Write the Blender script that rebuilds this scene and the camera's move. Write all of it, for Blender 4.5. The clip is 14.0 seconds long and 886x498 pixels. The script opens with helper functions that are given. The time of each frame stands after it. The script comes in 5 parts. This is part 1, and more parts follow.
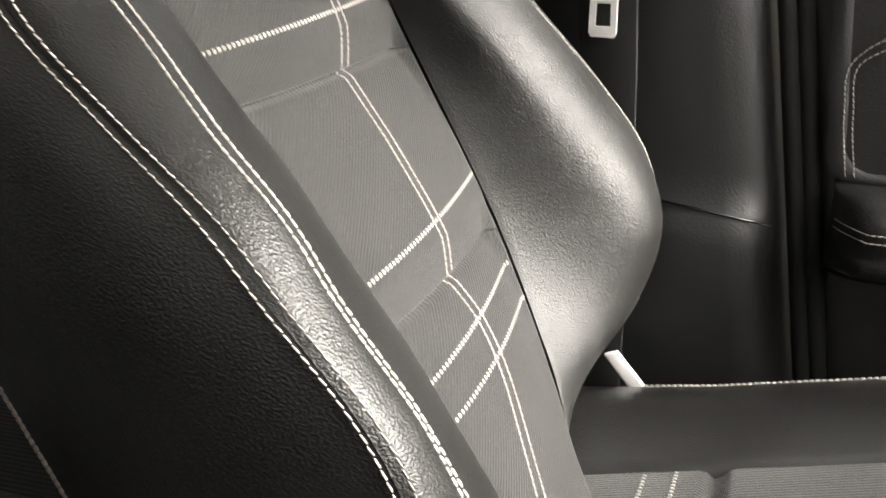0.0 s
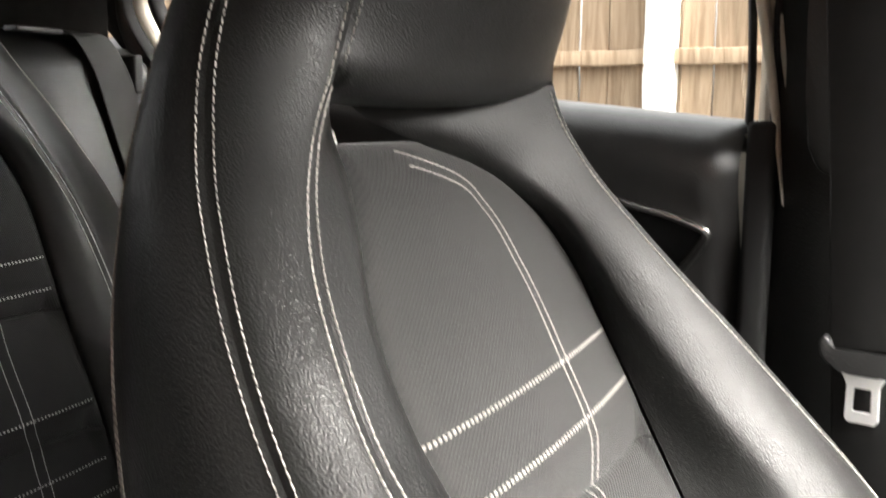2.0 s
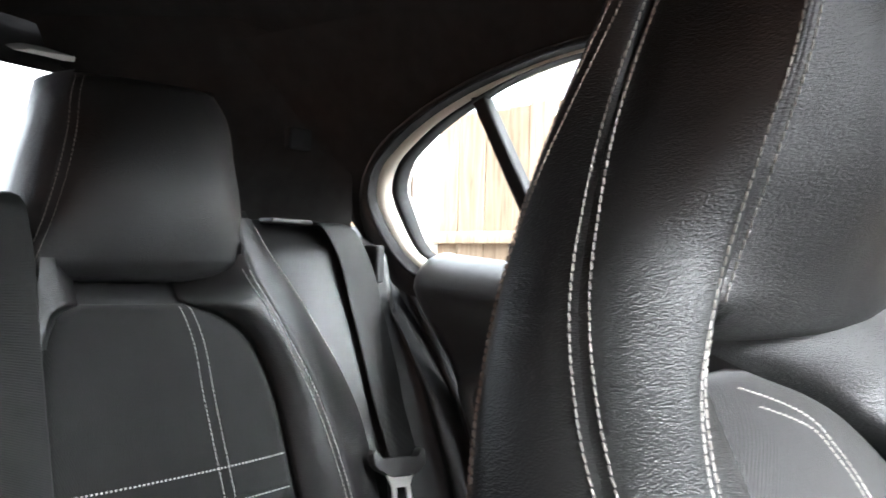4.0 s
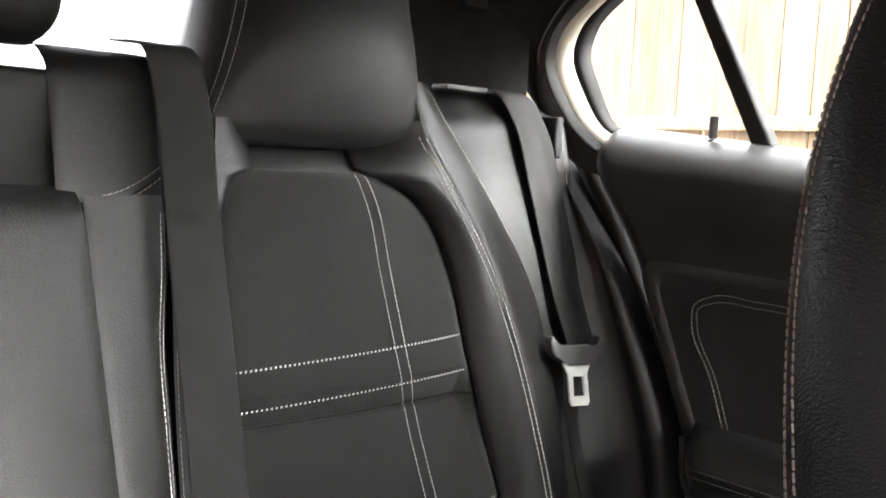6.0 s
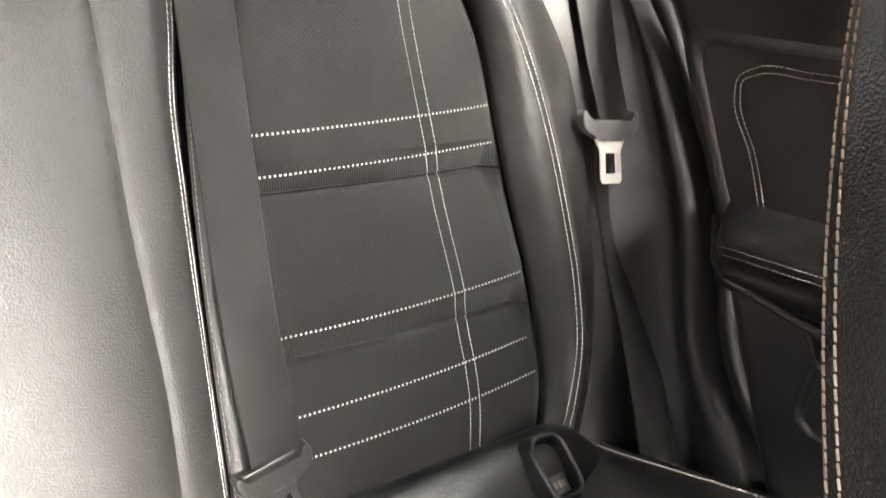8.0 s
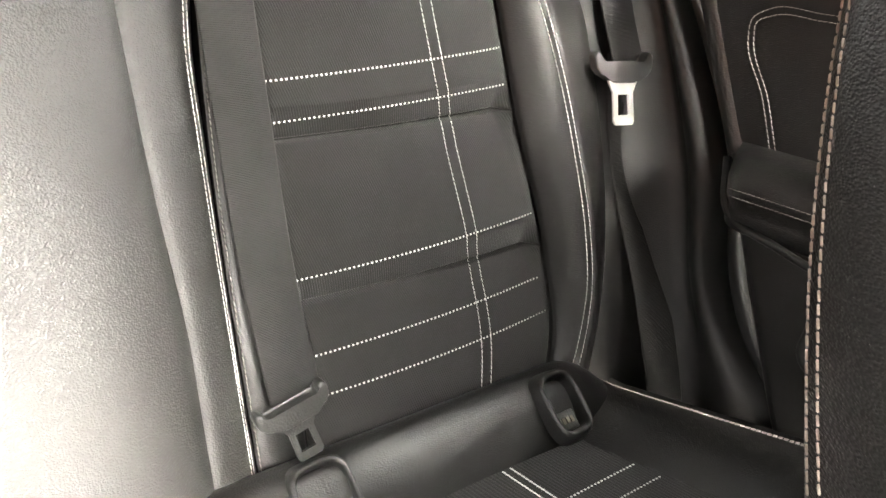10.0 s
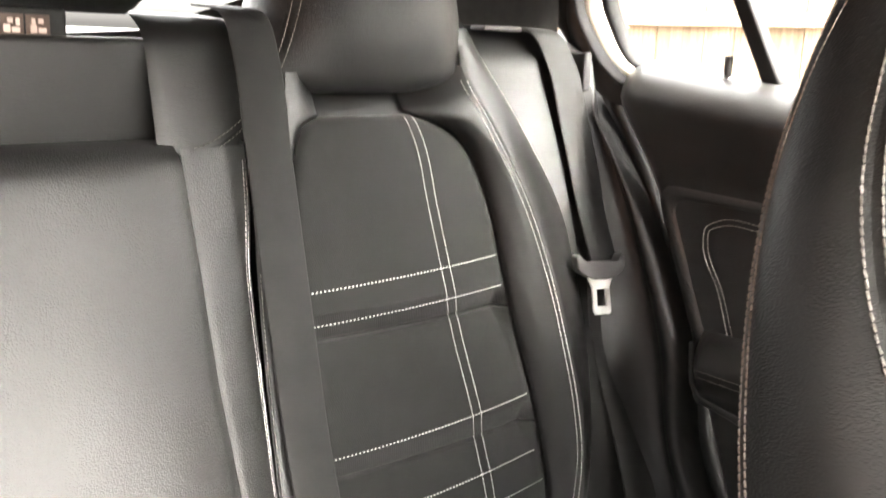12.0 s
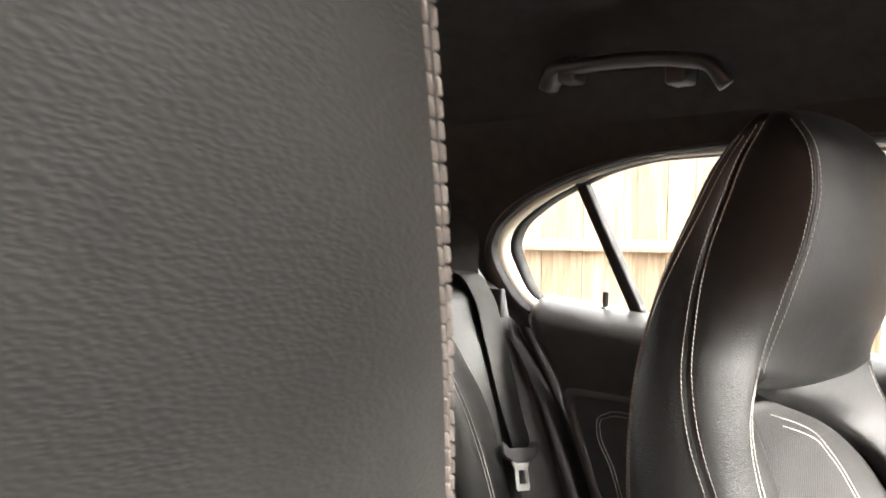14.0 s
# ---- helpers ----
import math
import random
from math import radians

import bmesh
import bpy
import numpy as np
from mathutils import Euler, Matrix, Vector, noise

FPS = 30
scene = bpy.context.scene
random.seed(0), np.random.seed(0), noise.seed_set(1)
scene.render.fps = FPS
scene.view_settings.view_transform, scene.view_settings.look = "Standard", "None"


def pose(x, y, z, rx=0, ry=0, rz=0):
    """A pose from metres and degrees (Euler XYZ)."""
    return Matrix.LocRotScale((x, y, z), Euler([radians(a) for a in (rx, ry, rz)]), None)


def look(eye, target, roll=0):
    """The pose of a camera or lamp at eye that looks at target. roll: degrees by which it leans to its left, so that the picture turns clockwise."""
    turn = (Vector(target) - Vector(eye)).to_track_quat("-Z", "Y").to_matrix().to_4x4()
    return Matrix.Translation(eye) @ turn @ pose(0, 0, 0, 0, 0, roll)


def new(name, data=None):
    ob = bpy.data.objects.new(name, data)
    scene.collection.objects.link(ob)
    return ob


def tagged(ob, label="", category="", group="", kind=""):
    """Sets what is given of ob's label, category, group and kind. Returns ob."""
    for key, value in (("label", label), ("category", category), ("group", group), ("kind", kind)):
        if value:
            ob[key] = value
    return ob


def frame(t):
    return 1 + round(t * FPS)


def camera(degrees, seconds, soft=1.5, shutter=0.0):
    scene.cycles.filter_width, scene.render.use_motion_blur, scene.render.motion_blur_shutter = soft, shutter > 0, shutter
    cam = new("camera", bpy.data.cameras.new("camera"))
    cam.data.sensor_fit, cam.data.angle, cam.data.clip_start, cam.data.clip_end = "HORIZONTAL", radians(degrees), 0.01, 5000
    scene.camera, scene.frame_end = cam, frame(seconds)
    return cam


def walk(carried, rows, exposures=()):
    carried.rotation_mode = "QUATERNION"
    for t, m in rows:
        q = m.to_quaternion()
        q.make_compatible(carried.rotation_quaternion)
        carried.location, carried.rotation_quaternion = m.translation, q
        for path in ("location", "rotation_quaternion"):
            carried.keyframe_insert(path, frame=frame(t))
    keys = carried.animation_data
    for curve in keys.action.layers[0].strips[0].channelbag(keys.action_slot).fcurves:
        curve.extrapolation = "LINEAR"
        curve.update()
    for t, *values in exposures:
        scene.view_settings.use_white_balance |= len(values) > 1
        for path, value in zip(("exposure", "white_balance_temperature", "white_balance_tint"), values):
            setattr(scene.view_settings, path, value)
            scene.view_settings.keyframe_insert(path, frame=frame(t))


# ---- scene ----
cam = camera(51.7, 14.0, shutter=0.4)
PATH = [
    (0, (0.068, 0.18, 0.823), (1.813, 0.822, 0.086), 0.2),
    (0.5, (0.055, 0.184, 0.853), (1.787, 0.907, 0.161), 0.1),
    (1, (0.07, 0.199, 0.884), (1.795, 1.011, 0.281), -0.1),
    (1.5, (0.083, 0.229, 0.91), (1.805, 1.138, 0.454), 0.2),
    (2, (0.098, 0.255, 0.933), (1.803, 1.26, 0.642), 0.5),
    (2.5, (0.1, 0.27, 0.969), (1.774, 1.353, 0.816), 0.5),
    (3, (0.09, 0.304, 0.979), (1.733, 1.444, 0.957), 0.6),
    (3.5, (0.093, 0.342, 0.973), (1.684, 1.554, 1.016), 1.1),
    (4, (0.092, 0.37, 0.967), (1.611, 1.67, 1.023), 1.5),
    (6.5, (0.1148, 0.4742, 0.9387), (1.413, 1.9653, 0.6367), 2.87),
    (7, (0.1234, 0.4743, 0.9263), (1.3869, 1.9673, 0.5086), 2.92),
    (7.5, (0.1279, 0.4773, 0.9172), (1.3787, 1.9496, 0.3998), 3.15),
    (8, (0.1338, 0.4801, 0.9118), (1.3667, 1.93, 0.2974), 3.17),
    (8.5, (0.1385, 0.4814, 0.9089), (1.3434, 1.9104, 0.1974), 3.5),
    (11, (0.0973, 0.4485, 0.9584), (1.2753, 1.8757, 0.2), 2.82),
    (11.5, (0.0603, 0.4312, 0.9824), (1.2916, 1.8918, 0.3904), 2.49),
    (12, (0.0238, 0.3964, 1.0059), (1.2936, 1.8771, 0.5638), 2.3),
    (12.5, (-0.0369, 0.3271, 1.0242), (1.2912, 1.7919, 0.7236), 2.02),
    (13, (-0.136, 0.272, 1.031), (1.270, 1.682, 0.847), 1.8),
    (13.5, (-0.194, 0.243, 1.043), (1.266, 1.608, 0.957), 1.9),
    (14, (-0.256, 0.219, 1.043), (1.209, 1.580, 1.066), 1.9),
]
EXPOSURES = [(0.0, 2.5, 6950, 10), (1.5, 2.75, 6950, 10), (2.5, 3.2, 6400, 10), (3.0, 3.4, 6050, 9), (4.0, 4.12, 6000, 8), (6.5, 4.6, 6750, 10), (7.0, 5.0, 6950, 10), (8.0, 5.4, 7050, 11), (8.5, 5.4, 7050, 11), (11.0, 5.5, 7150, 11), (12.0, 5.3, 7000, 11), (12.5, 4.95, 7000, 11), (13.0, 4.55, 6900, 10), (13.5, 4.4, 6900, 10), (14.0, 4.5, 6900, 11)]
walk(cam, [(t, look(eye, target, roll)) for t, eye, target, roll in PATH], EXPOSURES)

# ---- world and light ----
world = bpy.data.worlds.new("sky")
scene.world = world
world.use_nodes = True
wn = world.node_tree.nodes
sky = wn.new("ShaderNodeTexSky")
sky.sky_type = "NISHITA"
sky.sun_disc = False
sky.sun_elevation, sky.sun_rotation = radians(37), radians(177.6)
sky.air_density, sky.dust_density, sky.ozone_density = 1.0, 7.0, 1.0
haze = wn.new("ShaderNodeHueSaturation")
haze.inputs["Saturation"].default_value = 0.1
world.node_tree.links.new(sky.outputs[0], haze.inputs["Color"])
world.node_tree.links.new(haze.outputs[0], wn["Background"].inputs[0])
wn["Background"].inputs[1].default_value = 0.15
sun = new("sun", bpy.data.lights.new("sun", "SUN"))
sun.data.energy, sun.data.angle, sun.data.color = 1.3, radians(28), (1.0, 0.97, 0.94)
sun.matrix_world = look((0.6, -4.4, 4.2), (0.4, 0.4, 0.6))


# ---- materials ----
def mat(name, color, rough=0.5, metal=0.0, spec=0.5):
    m = bpy.data.materials.new(name)
    m.use_nodes = True
    b = m.node_tree.nodes["Principled BSDF"]
    b.inputs["Base Color"].default_value = (*color, 1)
    b.inputs["Roughness"].default_value = rough
    b.inputs["Metallic"].default_value = metal
    b.inputs["Specular IOR Level"].default_value = spec
    return m, m.node_tree, b


def node(nt, kind, **vals):
    n = nt.nodes.new(kind)
    for k, v in vals.items():
        n.inputs[k.replace("_", " ")].default_value = v
    return n


def coords(nt, scale=(1, 1, 1), rot=(0, 0, 0)):
    tc = nt.nodes.new("ShaderNodeTexCoord")
    mp = nt.nodes.new("ShaderNodeMapping")
    mp.inputs["Scale"].default_value = scale
    mp.inputs["Rotation"].default_value = rot
    nt.links.new(tc.outputs["Object"], mp.inputs[0])
    return mp.outputs[0]


def vary(nt, b, color, amount, scale, vec=None):
    """Soft blotches of wear in the base colour."""
    n = node(nt, "ShaderNodeTexNoise", Scale=scale, Detail=5.0, Roughness=0.6)
    nt.links.new(vec or coords(nt), n.inputs["Vector"])
    r = nt.nodes.new("ShaderNodeValToRGB")
    r.color_ramp.elements[0].position, r.color_ramp.elements[1].position = 0.3, 0.7
    r.color_ramp.elements[0].color = (*[c * (1 - amount) for c in color], 1)
    r.color_ramp.elements[1].color = (*[min(1, c * (1 + amount)) for c in color], 1)
    nt.links.new(n.outputs[0], r.inputs[0])
    nt.links.new(r.outputs[0], b.inputs["Base Color"])
    return n


def bump(nt, b, height, dist, strength=1.0, after=None):
    bp = nt.nodes.new("ShaderNodeBump")
    bp.inputs["Strength"].default_value, bp.inputs["Distance"].default_value = strength, dist
    nt.links.new(height, bp.inputs["Height"])
    if after:
        nt.links.new(after.outputs[0], bp.inputs["Normal"])
    nt.links.new(bp.outputs[0], b.inputs["Normal"])
    return bp


def leather(name, color=(0.009, 0.0088, 0.0085), rough=0.29, grain=620.0, depth=0.00017, crease=0.00015, stretch=(1, 1, 2.2), spec=0.5):
    """Grained hide: small pebbles, soft wrinkles, patches of polish."""
    m, nt, b = mat(name, color, rough, 0.0, spec)
    v = coords(nt)
    vary(nt, b, color, 0.3, 9.0, v)
    w = node(nt, "ShaderNodeTexNoise", Scale=130.0, Detail=2.0)
    nt.links.new(v, w.inputs["Vector"])
    mixv = nt.nodes.new("ShaderNodeVectorMath")
    mixv.operation = "MULTIPLY_ADD"
    nt.links.new(w.outputs["Color"], mixv.inputs[0])
    mixv.inputs[1].default_value = (1.3 / grain,) * 3
    nt.links.new(coords(nt, stretch), mixv.inputs[2])
    cell = node(nt, "ShaderNodeTexVoronoi", Scale=grain)
    cell.feature = "SMOOTH_F1"
    cell.inputs["Smoothness"].default_value = 0.6
    nt.links.new(mixv.outputs[0], cell.inputs["Vector"])
    wr = node(nt, "ShaderNodeTexNoise", Scale=150.0, Detail=3.0, Roughness=0.55, Distortion=0.8)
    nt.links.new(mixv.outputs[0], wr.inputs["Vector"])
    big = node(nt, "ShaderNodeTexNoise", Scale=22.0, Detail=2.0)
    nt.links.new(v, big.inputs["Vector"])
    b0 = bump(nt, b, big.outputs[0], 0.0006)
    b1 = bump(nt, b, wr.outputs[0], crease, 1.0, b0)
    bump(nt, b, cell.outputs[0], depth, 1.0, b1)
    rr = node(nt, "ShaderNodeTexNoise", Scale=14.0, Detail=4.0)
    nt.links.new(v, rr.inputs["Vector"])
    mr = nt.nodes.new("ShaderNodeMapRange")
    mr.inputs["From Min"].default_value, mr.inputs["From Max"].default_value = 0.3, 0.7
    mr.inputs["To Min"].default_value, mr.inputs["To Max"].default_value = rough - 0.015, rough + 0.08
    nt.links.new(rr.outputs[0], mr.inputs[0])
    nt.links.new(mr.outputs[0], b.inputs["Roughness"])
    return m


def ribbed(name, color, rot, pitch=0.0021, depth=0.0004, contrast=0.35):
    """Woven seat cloth with fine ribs."""
    m, nt, b = mat(name, color, 0.85, 0.0, 0.25)
    v = coords(nt, (1, 1, 1), rot)
    wv = node(nt, "ShaderNodeTexWave", Scale=0.314 / pitch, Distortion=0.6, Detail=2.0, Detail_Scale=8.0)
    wv.bands_direction = "X"
    nt.links.new(v, wv.inputs["Vector"])
    blot = node(nt, "ShaderNodeTexNoise", Scale=18.0, Detail=6.0, Roughness=0.7)
    nt.links.new(v, blot.inputs["Vector"])
    fl = node(nt, "ShaderNodeTexNoise", Scale=900.0, Detail=2.0)
    nt.links.new(v, fl.inputs["Vector"])
    mx = nt.nodes.new("ShaderNodeMath")
    mx.operation = "MULTIPLY_ADD"
    nt.links.new(wv.outputs["Fac"], mx.inputs[0])
    mx.inputs[1].default_value = 0.6
    nt.links.new(fl.outputs[0], mx.inputs[2])
    r = nt.nodes.new("ShaderNodeValToRGB")
    r.color_ramp.elements[0].position, r.color_ramp.elements[1].position = 0.3, 1.1
    r.color_ramp.elements[0].color = (*[c * (1 - contrast) for c in color], 1)
    r.color_ramp.elements[1].color = (*[c * (1 + contrast) for c in color], 1)
    nt.links.new(mx.outputs[0], r.inputs[0])
    mm = nt.nodes.new("ShaderNodeMix")
    mm.data_type, mm.blend_type = "RGBA", "MULTIPLY"
    mm.inputs[0].default_value = 1.0
    br = nt.nodes.new("ShaderNodeMapRange")
    br.inputs["From Min"].default_value, br.inputs["From Max"].default_value = 0.3, 0.7
    br.inputs["To Min"].default_value, br.inputs["To Max"].default_value = 0.8, 1.15
    nt.links.new(blot.outputs[0], br.inputs[0])
    nt.links.new(r.outputs[0], mm.inputs[6])
    nt.links.new(br.outputs[0], mm.inputs[7])
    nt.links.new(mm.outputs[2], b.inputs["Base Color"])
    bump(nt, b, mx.outputs[0], depth)
    b.inputs["Sheen Weight"].default_value = 0.15
    return m


def grained(name, color, rough, scale=500.0, depth=0.0002, amount=0.15):
    """Moulded plastic with a fine grain."""
    m, nt, b = mat(name, color, rough)
    v = coords(nt)
    vary(nt, b, color, amount, 12.0, v)
    n = node(nt, "ShaderNodeTexVoronoi", Scale=scale)
    nt.links.new(v, n.inputs["Vector"])
    bump(nt, b, n.outputs[0], depth)
    return m


def felt(name, color):
    m, nt, b = mat(name, color, 0.95, 0.0, 0.1)
    v = coords(nt)
    vary(nt, b, color, 0.2, 40.0, v)
    n = node(nt, "ShaderNodeTexNoise", Scale=1500.0, Detail=3.0)
    nt.links.new(v, n.inputs["Vector"])
    bump(nt, b, n.outputs[0], 0.0006)
    return m


def timber(name):
    m, nt, b = mat(name, (0.4, 0.27, 0.16), 0.8, 0.0, 0.2)
    oi = nt.nodes.new("ShaderNodeObjectInfo")
    v = coords(nt, (14, 14, 1.1))
    add = nt.nodes.new("ShaderNodeVectorMath")
    nt.links.new(v, add.inputs[0])
    nt.links.new(oi.outputs["Random"], add.inputs[1])
    mul = nt.nodes.new("ShaderNodeVectorMath")
    mul.operation = "SCALE"
    mul.inputs["Scale"].default_value = 1.0
    nt.links.new(add.outputs[0], mul.inputs[0])
    n = node(nt, "ShaderNodeTexNoise", Scale=3.0, Detail=6.0, Distortion=1.2)
    nt.links.new(mul.outputs[0], n.inputs["Vector"])
    r = nt.nodes.new("ShaderNodeValToRGB")
    r.color_ramp.elements[0].position, r.color_ramp.elements[1].position = 0.3, 0.72
    r.color_ramp.elements[0].color = (0.21, 0.15, 0.1, 1)
    r.color_ramp.elements[1].color = (0.38, 0.29, 0.205, 1)
    nt.links.new(n.outputs[0], r.inputs[0])
    hsv = nt.nodes.new("ShaderNodeHueSaturation")
    mr = nt.nodes.new("ShaderNodeMapRange")
    mr.inputs["To Min"].default_value, mr.inputs["To Max"].default_value = 0.75, 1.15
    nt.links.new(oi.outputs["Random"], mr.inputs[0])
    nt.links.new(mr.outputs[0], hsv.inputs["Value"])
    nt.links.new(r.outputs[0], hsv.inputs["Color"])
    nt.links.new(hsv.outputs[0], b.inputs["Base Color"])
    bump(nt, b, n.outputs[0], 0.003)
    return m


def plain(name, color, rough=0.5, metal=0.0, spec=0.5, amount=0.12, scale=20.0):
    m, nt, b = mat(name, color, rough, metal, spec)
    n = vary(nt, b, color, amount, scale)
    bump(nt, b, n.outputs[0], 0.0002)
    return m


LEATHER = leather("black_leather", depth=0.00025, crease=0.0002)
LEATHER_SMOOTH = leather("smooth_black_leather", (0.01, 0.0098, 0.0095), rough=0.37, depth=0.0003, crease=0.0002)
LEATHER_WING = leather("worn_black_leather", (0.01, 0.0098, 0.0095), rough=0.42, grain=900.0, depth=0.00036, crease=0.00018, stretch=(1, 1, 1.4), spec=0.5)
LEATHER_SIDE = leather("wrinkled_black_leather", (0.008, 0.0078, 0.0076), rough=0.36, grain=800.0, depth=0.0003, crease=0.00015, stretch=(0.8, 0.8, 1.6), spec=0.3)
LEATHER_COARSE = leather("coarse_grain_leather", rough=0.48, grain=600.0, depth=0.00036, crease=0.0001, stretch=(1, 1, 1.2))
LEATHER_STRIP = leather("creased_leather", (0.006, 0.0059, 0.0057), rough=0.36, spec=0.38, grain=800.0, depth=0.0003, crease=0.00012, stretch=(1, 1, 1.6))
LEATHER_SOFT = leather("soft_creased_leather", (0.009, 0.0088, 0.0085), rough=0.4, grain=420.0, depth=0.00012, crease=0.0002, stretch=(0.7, 0.7, 2.6), spec=0.34)
LEATHER_PAD = leather("satin_black_leather", (0.0125, 0.0122, 0.012), rough=0.44, grain=800.0, depth=0.0002, crease=0.0001, spec=0.4)
LEATHER_DULL = leather("dull_creased_leather", (0.009, 0.0088, 0.0085), rough=0.42, grain=700.0, depth=0.00014, crease=0.0001, stretch=(0.7, 0.7, 1.3), spec=0.16)
CLOTH_FRONT = ribbed("ribbed_grey_cloth", (0.0128, 0.0126, 0.0122), (0, radians(-58), 0))
CLOTH_REAR = ribbed("fine_grey_cloth", (0.0125, 0.0123, 0.0118), (0, radians(20), 0), pitch=0.0021, depth=0.0003, contrast=0.25)
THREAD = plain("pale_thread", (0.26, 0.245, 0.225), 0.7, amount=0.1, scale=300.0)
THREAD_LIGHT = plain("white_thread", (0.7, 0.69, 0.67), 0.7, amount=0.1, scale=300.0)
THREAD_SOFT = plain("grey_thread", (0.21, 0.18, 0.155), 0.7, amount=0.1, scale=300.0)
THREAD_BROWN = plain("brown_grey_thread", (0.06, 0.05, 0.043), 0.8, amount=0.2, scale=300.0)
PLASTIC = grained("black_plastic", (0.02, 0.02, 0.0195), 0.42)
PILLAR_TRIM = grained("dull_black_plastic", (0.009, 0.009, 0.0088), 0.4)
PLASTIC_GREY = grained("grey_plastic", (0.05, 0.05, 0.05), 0.45)
RUBBER = plain("black_rubber", (0.014, 0.014, 0.014), 0.75, 0.0, 0.25)
SOFT_TRIM = leather("soft_trim", (0.022, 0.0215, 0.021), 0.29, 560.0, 0.0002, 0.00008)
HEADLINER = felt("black_headliner", (0.02, 0.0192, 0.0184))
CARPET = felt("black_carpet", (0.012, 0.012, 0.012))
CHROME = plain("satin_chrome", (0.75, 0.74, 0.72), 0.22, 1.0, amount=0.05)
STEEL = plain("bright_steel", (0.88, 0.88, 0.86), 0.35, 0.3, amount=0.05)
PAINT = plain("cream_paint", (0.55, 0.52, 0.44), 0.3, amount=0.04)
GLOSS = plain("gloss_black", (0.008, 0.008, 0.008), 0.18)
TIMBER = timber("fence_timber")
CONCRETE = plain("pale_concrete", (0.75, 0.74, 0.7), 0.85, amount=0.1, scale=8.0)
BOUNCE_RED = plain("red_brick_render", (0.45, 0.23, 0.15), 0.9, amount=0.2, scale=4.0)
CONCRETE_DULL = plain("dull_render", (0.3, 0.28, 0.26), 0.9, amount=0.15, scale=3.0)
TARMAC = plain("tarmac", (0.06, 0.06, 0.058), 0.9, amount=0.3, scale=60.0)
PALE_PLASTIC = plain("pale_satin_plastic", (0.62, 0.61, 0.58), 0.25)
STICKER = plain("brown_sticker", (0.06, 0.035, 0.025), 0.6)
PRINT = plain("pale_print", (0.5, 0.4, 0.36), 0.6)


def webbing(name):
    m, nt, b = mat(name, (0.0135, 0.0131, 0.0127), 0.6, 0.0, 0.3)
    v = coords(nt)
    vary(nt, b, (0.0135, 0.0131, 0.0127), 0.25, 30.0, v)
    wv = node(nt, "ShaderNodeTexWave", Scale=260.0, Distortion=0.6)
    wv.bands_direction = "Z"
    nt.links.new(v, wv.inputs["Vector"])
    bump(nt, b, wv.outputs["Fac"], 0.0003)
    return m


WEBBING = webbing("belt_webbing")
glass, gnt, gb = mat("clear_glass", (0.95, 0.97, 0.96), 0.0)
gb.inputs["Transmission Weight"].default_value = 1.0
gb.inputs["IOR"].default_value = 1.01
GLASS = glass


# ---- building tools ----
def mesh_of(name, verts, faces, material, smooth=True):
    me = bpy.data.meshes.new(name)
    me.from_pydata([tuple(v) for v in verts], [], faces)
    me.materials.append(material)
    if smooth:
        me.polygons.foreach_set("use_smooth", [True] * len(me.polygons))
    me.update()
    return me


def thing(name, label, category, at=(0, 0, 0), group="", kind=""):
    ob = new(name)
    ob.empty_display_size = 0.05
    ob.location = at
    tagged(ob, label, category, group, kind)
    return ob


def put(name, me, parent=None, label="", kind=""):
    ob = new(name, me)
    if parent is not None:
        base, p = Vector((0, 0, 0)), parent
        while p is not None:
            base += p.location
            p = p.parent
        ob.parent = parent
        ob.location = -base
    tagged(ob, label, "", "", kind)
    return ob


def grid(name, rows, material, parent=None, label="", closed=False, flip=False, kind=""):
    """A smooth sheet through rows of points."""
    n, m = len(rows), len(rows[0])
    verts = [p for r in rows for p in r]
    faces = []
    for i in range(n - 1):
        for j in range(m if closed else m - 1):
            k = (j + 1) % m
            f = (i * m + j, i * m + k, (i + 1) * m + k, (i + 1) * m + j)
            faces.append(f[::-1] if flip else f)
    return put(name, mesh_of(name, verts, faces, material), parent, label, kind)


def solid(name, bm, material, parent=None, label="", smooth=True, bevel=0.0, kind=""):
    if bevel:
        bmesh.ops.bevel(bm, geom=bm.edges[:], offset=bevel, segments=3, profile=0.5, affect="EDGES")
    bmesh.ops.recalc_face_normals(bm, faces=bm.faces[:])
    me = bpy.data.meshes.new(name)
    bm.to_mesh(me)
    bm.free()
    me.materials.append(material)
    if smooth:
        me.polygons.foreach_set("use_smooth", [True] * len(me.polygons))
        me.set_sharp_from_angle(angle=radians(40))
    return put(name, me, parent, label, kind)


def box(lo, hi):
    bm = bmesh.new()
    bmesh.ops.create_cube(bm, size=1.0)
    for v in bm.verts:
        v.co = Vector([(a + b) / 2 + c * (b - a) for a, b, c in zip(lo, hi, v.co)])
    return bm


def prism(outline, axis_depth):
    """A solid from an outline of points, pushed along a vector."""
    bm = bmesh.new()
    d = Vector(axis_depth)
    a = [bm.verts.new(Vector(p)) for p in outline]
    b = [bm.verts.new(Vector(p) + d) for p in outline]
    bm.faces.new(a)
    bm.faces.new(b[::-1])
    for i in range(len(a)):
        j = (i + 1) % len(a)
        bm.faces.new((a[j], a[i], b[i], b[j]))
    return bm


